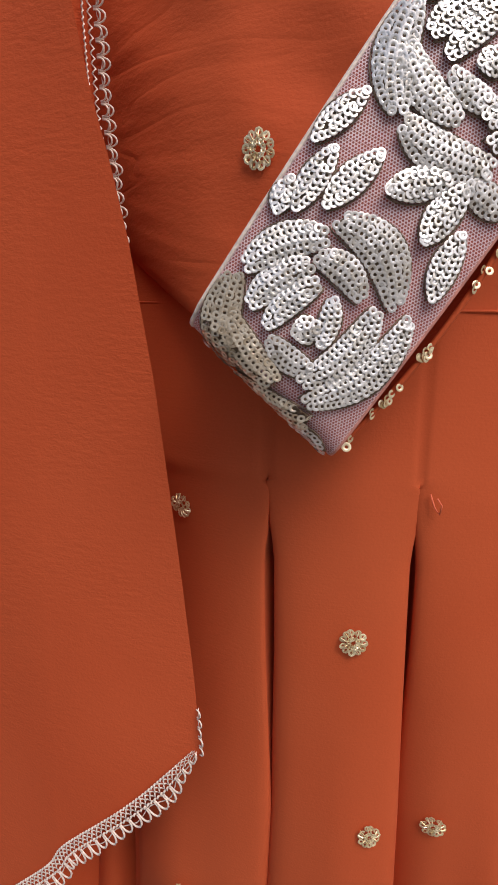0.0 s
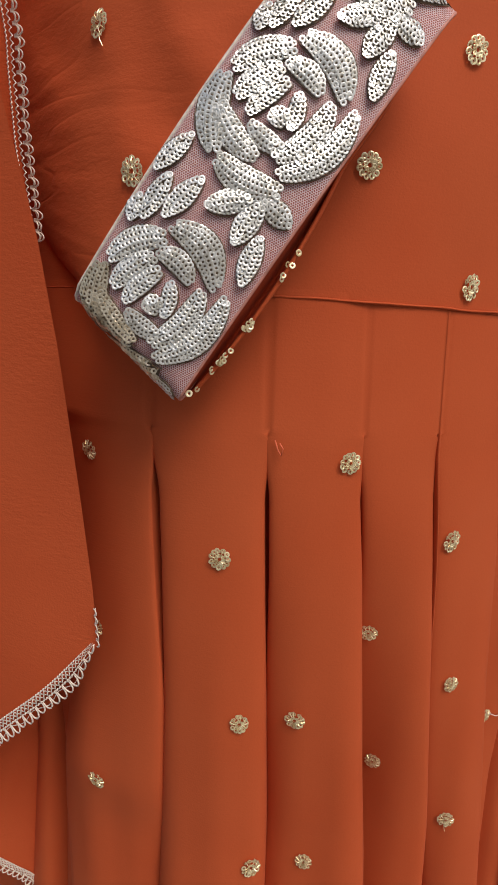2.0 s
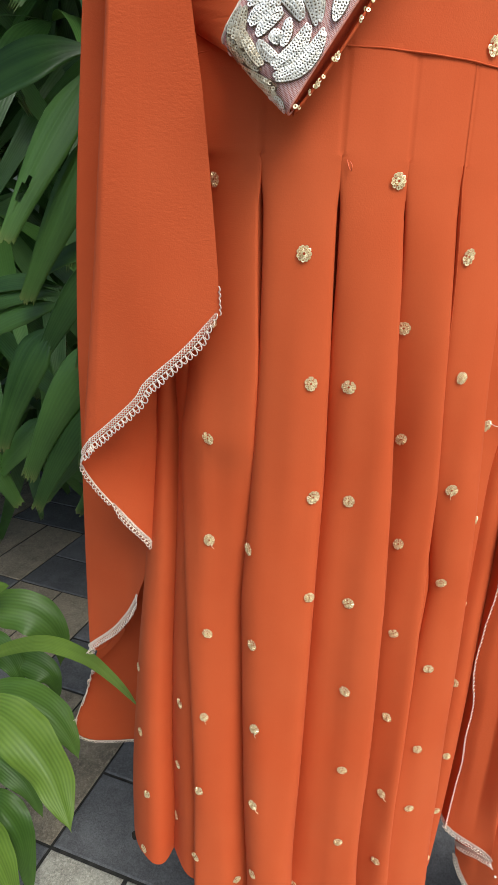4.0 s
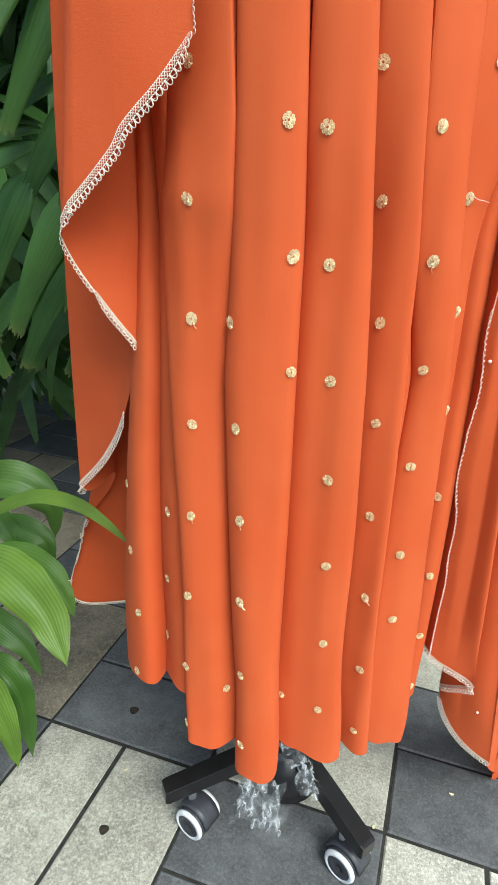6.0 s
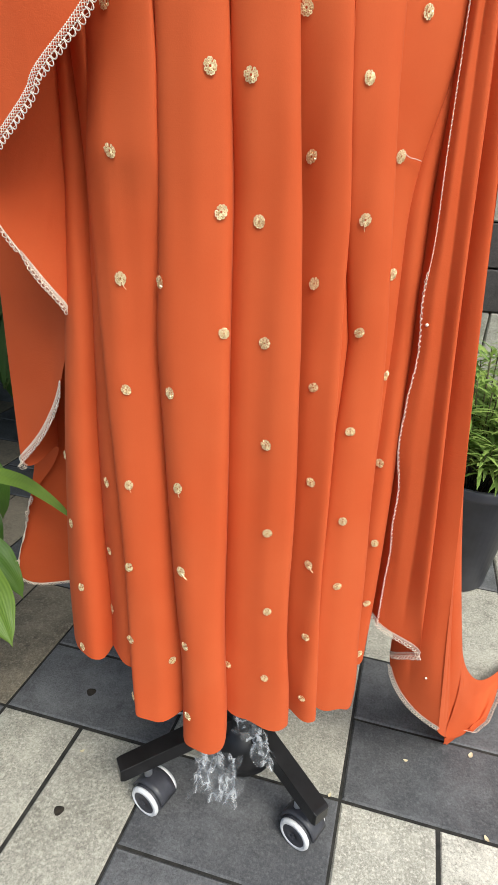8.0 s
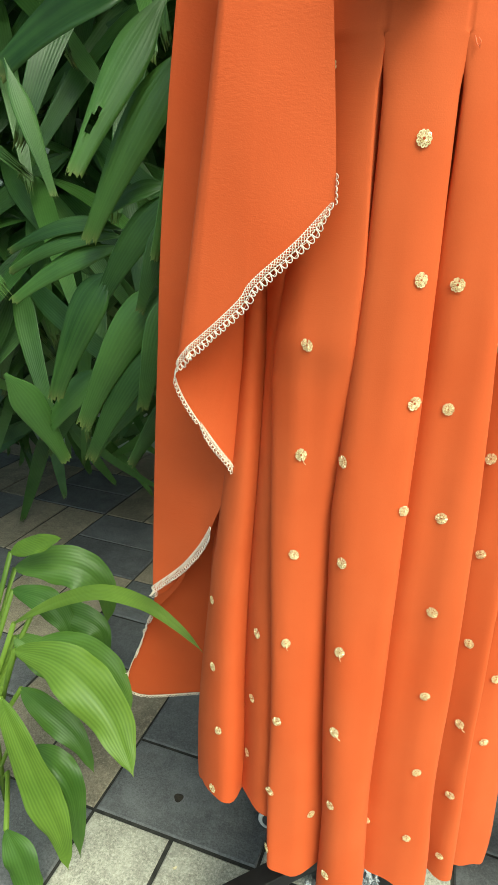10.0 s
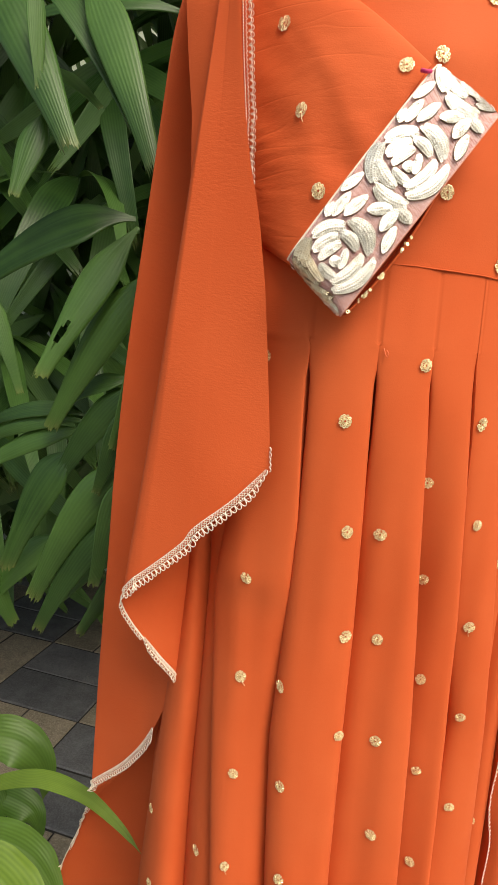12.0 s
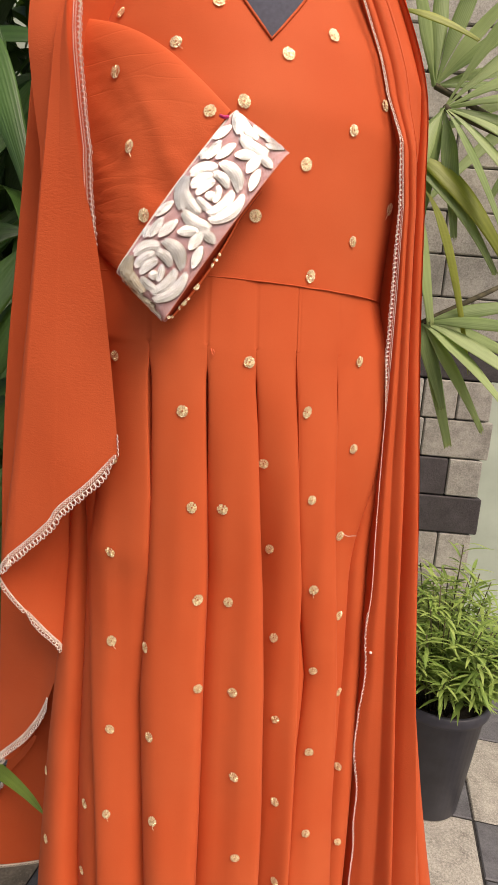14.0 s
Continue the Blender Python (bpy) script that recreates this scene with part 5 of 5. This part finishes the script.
for i in range(110):
    c = Vector((rng.uniform(-1.7, -0.1), rng.uniform(1.35, 2.0), rng.uniform(0.36, 1.0)))
    q = rng.uniform(0, 2 * math.pi)
    for k in range(5):
        d = Vector((math.cos(q + k * 0.5), math.sin(q + k * 0.5) * 0.3, rng.uniform(-1.1, 0.1))).normalized()
        thicket.add(PALM[i % 3], c, c + d * rng.uniform(0.28, 0.42), rng.uniform(0.034, 0.050), rng.uniform(-45, 45))
# high clumps, mostly out of view, added to block light from above
for i in range(130):
    c = Vector((rng.uniform(-1.5, -0.12), rng.uniform(0.60, 1.8), rng.uniform(1.62, 2.5)))
    q = rng.uniform(0, 2 * math.pi)
    for k in range(5):
        d = Vector((math.cos(q + k * 0.42), math.sin(q + k * 0.42) * 0.8, rng.uniform(-0.9, -0.15))).normalized()
        thicket.add(PALM[i % 3], c, c + d * rng.uniform(0.30, 0.45), rng.uniform(0.038, 0.052), rng.uniform(-45, 45))
# further unseen clumps overhead, added to darken the palm's interior
for i in range(130):
    c = Vector((rng.uniform(-1.2, 0.05), rng.uniform(0.50, 1.0), rng.uniform(1.75, 2.3)))
    q = rng.uniform(0, 2 * math.pi)
    for k in range(5):
        d = Vector((math.cos(q + k * 0.5), math.sin(q + k * 0.5), rng.uniform(-0.35, 0.1))).normalized()
        thicket.add(PALM[i % 3], c, c + d * rng.uniform(0.30, 0.45), rng.uniform(0.038, 0.052), rng.uniform(-45, 45))
thicket.build("foliage", M_PALM, palm, "dense dark green palm leaflets further in, with clumps added overhead as shade")
for i in range(7):
    x, y = rng.uniform(-1.25, -0.98), rng.uniform(0.8, 1.15)
    v, f = tube([(x, y, -0.02), (x + rng.uniform(-0.04, 0.04), y, 0.6), (x + rng.uniform(0.0, 0.2), y - 0.05, 1.5)], 0.009, 8)
    put("stem", v, f, M_STEM, palm)

lily = empty("lily_plant", (-0.46, 0.45, 0.0), "bright green broad-leaved plant arching over the paving", "plant")
BLADES = [
    ([(-0.386, 0.44, 0.403), (-0.311, 0.419, 0.466), (-0.23, 0.398, 0.515), (-0.16, 0.377, 0.525), (-0.108, 0.356, 0.514), (-0.07, 0.335, 0.5)], 0.024),
    ([(-0.334, 0.36, 0.43), (-0.27, 0.344, 0.441), (-0.221, 0.328, 0.428), (-0.181, 0.311, 0.401), (-0.157, 0.295, 0.371), (-0.139, 0.279, 0.348)], 0.074),
    ([(-0.383, 0.43, 0.353), (-0.304, 0.422, 0.39), (-0.242, 0.415, 0.38), (-0.207, 0.408, 0.347), (-0.188, 0.4, 0.314)], 0.060),
    ([(-0.408, 0.49, 0.464), (-0.353, 0.496, 0.477), (-0.299, 0.502, 0.468), (-0.268, 0.507, 0.427), (-0.271, 0.513, 0.366)], 0.072),
    ([(-0.399, 0.47, 0.506), (-0.352, 0.465, 0.53), (-0.31, 0.46, 0.549)], 0.034),
    ([(-0.403, 0.47, 0.438), (-0.349, 0.463, 0.436), (-0.315, 0.457, 0.409), (-0.299, 0.45, 0.373)], 0.048),
    ([(-0.366, 0.47, 0.417), (-0.308, 0.467, 0.413), (-0.261, 0.463, 0.397), (-0.247, 0.46, 0.352)], 0.050),
    ([(-0.364, 0.36, 0.341), (-0.313, 0.34, 0.229), (-0.276, 0.33, 0.143), (-0.259, 0.32, 0.077)], 0.060),
    ([(-0.352, 0.40, 0.205), (-0.302, 0.38, 0.201), (-0.272, 0.37, 0.158), (-0.261, 0.36, 0.042)], 0.062),
    ([(-0.360, 0.33, 0.119), (-0.335, 0.32, 0.081), (-0.316, 0.31, 0.033), (-0.294, 0.30, 0.008)], 0.056),
    ([(-0.372, 0.42, 0.300), (-0.318, 0.40, 0.285), (-0.270, 0.39, 0.255), (-0.240, 0.38, 0.205)], 0.050),
    ([(-0.400, 0.46, 0.360), (-0.340, 0.45, 0.330), (-0.290, 0.44, 0.280)], 0.056),
]


def swept_blade(spine, wide, seed):
    """A limp leaf along its curved midrib, the halves lifted to a shallow V and the margins waved."""
    pts = [Vector(q) for q in spine]
    last = len(pts) - 1

    def rib(v):
        i = min(last - 1, int(v * last))
        t = v * last - i
        p0, p1, p2, p3 = (pts[max(0, min(last, i + k))] for k in (-1, 0, 1, 2))
        return 0.5 * (2 * p1 + (p2 - p0) * t + (2 * p0 - 5 * p1 + 4 * p2 - p3) * t * t + (3 * p1 - p0 - 3 * p2 + p3) * t ** 3)

    def at(u, v):
        d = (rib(min(1, v + 0.02)) - rib(max(0, v - 0.02))).normalized()
        side = d.cross(Vector((0.1, -0.75, 0.65))).normalized()
        up = side.cross(d)
        w = 0.5 * wide * (0.08 + 0.92 * math.sin(math.pi * v ** 0.80) ** 1.15) * (1 - 0.9 * smooth_step((v - 0.86) / 0.14))
        ragged = 1 + 0.07 * noise.noise(Vector((v * 9, u * 2, seed)))
        lift = w * (0.34 * abs(u) - 0.30 * u * u + 0.20 * u * u * math.sin(v * 14 + u * 1.5 + seed))
        return rib(v) + side * (w * u * ragged) + up * lift

    return sheet(at, spread(-1, 1, 15), spread(0, 1, 36))


for k, (spine, wide) in enumerate(BLADES):
    v, f, uv = swept_blade(spine, 0.86 * wide, k * 1.7)
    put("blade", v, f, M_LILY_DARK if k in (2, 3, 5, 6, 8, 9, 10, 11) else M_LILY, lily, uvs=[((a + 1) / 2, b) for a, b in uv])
    b = spine[0]
    v, f = tube([(-0.47 + rng.uniform(-0.03, 0.03), 0.45, -0.01), ((b[0] - 0.47) / 2 - 0.02, 0.45, b[2] * 0.6), b], 0.004, 6)
    put("stalk", v, f, M_LILY, lily)

# palm by the stone wall
palm_right = empty("lady_palm", (0.95, 1.1, 0.0), "pale green lady palm fans beside the stone wall", "palm")
FANS = [((0.390, 0.75, 1.489), 12, 0.30, -135, 66), ((0.403, 0.76, 1.150), 7, 0.21, -75, 25), ((0.42, 0.98, 1.62), 7, 0.28, -10, 120), ((0.70, 1.05, 1.66), 9, 0.36, -170, 10)]
for k, (c, n, length, a0, a1) in enumerate(FANS):
    c = Vector(c)
    for i in range(n):
        q = radians(a0 + (a1 - a0) * (i + 0.5) / n)
        reach = length * rng.uniform(0.85, 1.08) * (0.72 if math.sin(q) < -0.85 else 1.0)
        tip = c + Vector((math.cos(q) * reach, rng.uniform(-0.07, 0.03), math.sin(q) * reach - 0.10 * length * abs(math.cos(q))))
        v, f, uv = palm_blade(c, tip, rng.uniform(0.023, 0.035), 0.05, i + 20 * k)
        put("leaflet", v, f, M_PALM2, palm_right, uvs=uv)
    v, f = tube([(0.98, 1.12, 0.0), (0.97, 1.1, 0.8), c.lerp(Vector((0.97, 1.1, 1.3)), 0.4) + Vector((0, 0, 0.06)), c], 0.006, 6)
    put("petiole", v, f, M_STEM, palm_right)
# single leaflets that arch out past the dress: base, tip, width, arch
ARCHED = [((0.304, 0.75, 1.628), (0.433, 0.75, 1.590), 0.018, 0.06), ((0.345, 0.76, 1.420), (0.530, 0.74, 1.245), 0.040, 0.12), ((0.350, 0.76, 1.395), (0.514, 0.75, 1.232), 0.026, 0.12),
          ((0.340, 0.77, 1.370), (0.418, 0.75, 1.140), 0.036, 0.12), ((0.372, 0.76, 1.370), (0.492, 0.75, 1.065), 0.015, 0.12), ((0.410, 0.78, 1.150), (0.490, 0.784, 0.930), 0.038, 0.04)]
for k, (b, t, wide, arch) in enumerate(ARCHED):
    v, f, uv = palm_blade(b, t, wide, arch, 7 + k)
    put("leaflet", v, f, M_PALM3 if k in (0, 1, 4) else M_PALM2, palm_right, uvs=uv)

# potted shrub
POT = Vector((0.620, 1.03, 0.0))
pot = empty("plant_pot", POT, "charcoal plastic pot with a bushy narrow-leaved shrub", "potted plant")
fixed("pot", lathe([(0.082, 0.0), (0.086, 0.004), (0.114, 0.268), (0.122, 0.271), (0.125, 0.279), (0.125, 0.295), (0.120, 0.301), (0.114, 0.297), (0.110, 0.255)], POT, 48, False), M_POT, pot)
fixed("soil", lathe([(0.111, 0.257), (0.06, 0.263), (0.01, 0.267)], POT, 32), M_SOIL, pot)
SHRUB_LEAF = leaf_mesh("shrub_leaf", "blade", 1, 0.06, M_SHRUB, 5)
sl = [tuple(v.co) for v in SHRUB_LEAF.vertices]
sf = [tuple(p.vertices) for p in SHRUB_LEAF.polygons]
verts, faces, uvs = [], [], []
stems = []
for i in range(120):
    q = rng.uniform(0, 2 * math.pi)
    r = 0.160 * math.sqrt(rng.random())
    top = POT + Vector((math.cos(q) * r * 1.25, math.sin(q) * r * 1.1, 0.38 + rng.uniform(0.0, 0.31) * (1 - r / 0.24)))
    root = POT + Vector((math.cos(q) * r * 0.35, math.sin(q) * r * 0.35, 0.255))
    stems.append(tube([root, root.lerp(top, 0.6) + Vector((0, 0, 0.02)), top], 0.0014, 5))
    for k in range(20):
        c = root.lerp(top, 0.56 + 0.47 * k / 20)
        b = rng.uniform(0, 2 * math.pi)
        d = Vector((math.cos(b), math.sin(b), rng.uniform(-0.2, 0.8))).normalized()
        side = d.cross(Vector((0, 0, 1))).normalized()
        up = side.cross(d)
        length, wide = rng.uniform(0.045, 0.080), rng.uniform(0.0060, 0.0095)
        o = len(verts)
        for x, y, z in sl:
            verts.append(c + side * (x * wide) + d * (y * length) + up * (z * length - 0.14 * length * y * y))
            uvs.append((0.5 + x, y))
        faces += [tuple(n + o for n in p) for p in sf]
put("foliage", verts, faces, M_SHRUB, pot, "narrow bright green leaves", uvs=uvs)
v, f = join(stems)
tagged(put("twig", v, f, M_STEM, pot), kind="stuff")

# ---- stone blocks of the wall ----
COURSE, BLOCK = 0.1025, 0.090
block_meshes = {}
for n_units, mat, key in ((1, M_BLOCK_LIGHT, "l1"), (2, M_BLOCK_LIGHT, "l2"), (2, M_BLOCK_DARK, "d2"), (1, M_BLOCK_DARK, "d1")):
    block_meshes[key] = box_mesh("stone_block", BLOCK * n_units - 0.0035, 0.03, COURSE - 0.0035, 0.003, mat)
rb = random.Random(5)
Z0 = 0.734 - 7 * COURSE
for j in range(26):
    x = 0.735 - 0.012 * (j % 2)
    z = Z0 + j * COURSE + COURSE / 2
    pattern = {7: ["l1", "d1", "l2"], 6: ["d2", "l1", "l2"], 5: ["l1", "l2", "d2"], 8: ["l2", "l2"], 9: ["l1", "l1", "l2"], 10: ["d2", "d1", "l1"], 11: ["l1", "l2"], 12: ["l2", "l2"]}.get(j)
    seq = list(pattern) if pattern else []
    while x > 0.02:
        key = seq.pop(0) if seq else rb.choice(["l2", "l2", "l1", "l2", "d2", "l1"] if j < 11 else ["l2", "l2", "l2", "l1"])
        n_units = int(key[1])
        x -= BLOCK * n_units
        o = new("stone_block", block_meshes[key])
        o.parent = wall_stone
        o.location = (x + BLOCK * n_units / 2, 1.2445 + rb.uniform(-0.002, 0.002), z)

# ---- pavers ----

def paver_mesh(name, nx, ny, material):
    g = 0.0024
    u, w = E1.normalized(), E2.normalized()
    verts = []
    for z, inset in ((-0.03, g), (-0.0028, g), (0.0, g + 0.0028)):
        for a, b in ((0, 0), (nx, 0), (nx, ny), (0, ny)):
            p = E1 * a + E2 * b + u * (inset if a == 0 else -inset) + w * (inset if b == 0 else -inset)
            verts.append((p.x, p.y, z))
    faces = [(8, 9, 10, 11)]
    for j in (0, 1):
        for k in range(4):
            l = (k + 1) % 4
            faces.append((j * 4 + k, j * 4 + l, (j + 1) * 4 + l, (j + 1) * 4 + k))
    me = bpy.data.meshes.new(name)
    me.from_pydata(verts, [], faces)
    me.materials.append(material)
    return me


FLAT = paver_mesh("paver", 2, 1, M_TILE_DARK)
TALL = paver_mesh("paver", 1, 2, M_TILE_LIGHT)
TALL_STAINED_SHADED = paver_mesh("paver", 1, 2, M_TILE_STAINED_SHADED)
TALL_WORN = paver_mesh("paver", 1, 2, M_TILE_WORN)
for bi in range(-8, 8):
    for bj in range(-4, 6):
        for k in (0, 1):
            dark = (bi + bj) % 2 == 0
            if (CORNER + E1 * (bi * 2 + 1) + E2 * (bj * 2 + 1)).y > 2.08:
                continue
            i, j = bi * 2 + (0 if dark else k), bj * 2 + (k if dark else 0)
            # pale pavers near the plants get soil stain plus shade in their colour
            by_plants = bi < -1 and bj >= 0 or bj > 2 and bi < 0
            o = new("paver", FLAT if dark else TALL_STAINED_SHADED if by_plants else TALL_WORN if bi < 0 or bj > 0 else TALL)
            o.parent = pavement
            o.location = CORNER + E1 * i + E2 * j + Vector((0, 0, rb.uniform(-0.0012, 0.0)))
            o.rotation_euler = (rb.uniform(-0.004, 0.004), rb.uniform(-0.004, 0.004), rb.uniform(-0.004, 0.004))

# fallen petals and grit on the paving
for x, y, size in ((0.541, 0.492, 0.006), (0.530, 0.352, 0.005), (0.293, 0.385, 0.004), (0.425, 0.465, 0.004), (0.637, 0.425, 0.004), (0.44, 0.27, 0.003), (-0.12, 0.40, 0.004), (0.02, 0.52, 0.005), (0.62, 0.36, 0.003), (0.08, 0.22, 0.003)):
    q = rb.uniform(0, 6)
    verts, faces, _ = sheet(lambda u, w: Vector((x + size * (u * math.cos(q) - w * 0.6 * (1 - u * u * 0.7) * math.sin(q)), y + size * (u * math.sin(q) + w * 0.6 * (1 - u * u * 0.7) * math.cos(q)), 0.0008 + 0.0016 * u * u + 0.0008 * w * w)), spread(-1, 1, 7), spread(-1, 1, 5))
    tagged(put("fallen_petal", verts, faces, M_CHIP), "small dry cream petal lying on the paving", "petal", "petals on the paving")

# dark spots on the paving
for x, y, size in ((-0.148, 0.518, 0.0085), (-0.119, 0.302, 0.0075), (0.02, 0.46, 0.004)):
    verts = [Vector((x, y, 0.0011))] + [Vector((x + size * (1 + 0.1 * math.sin(q)) * math.cos(q / 3), y + size * (1 + 0.1 * math.sin(q)) * math.sin(q / 3), 0.0006)) for q in [2 * math.pi * 3 * k / 18 for k in range(18)]]
    faces = [(0, 1 + k, 1 + (k + 1) % 18) for k in range(18)]
    tagged(put("stain", verts, faces, M_SOIL), "small dark dried spot on the paving", "stain", "spots on the paving")
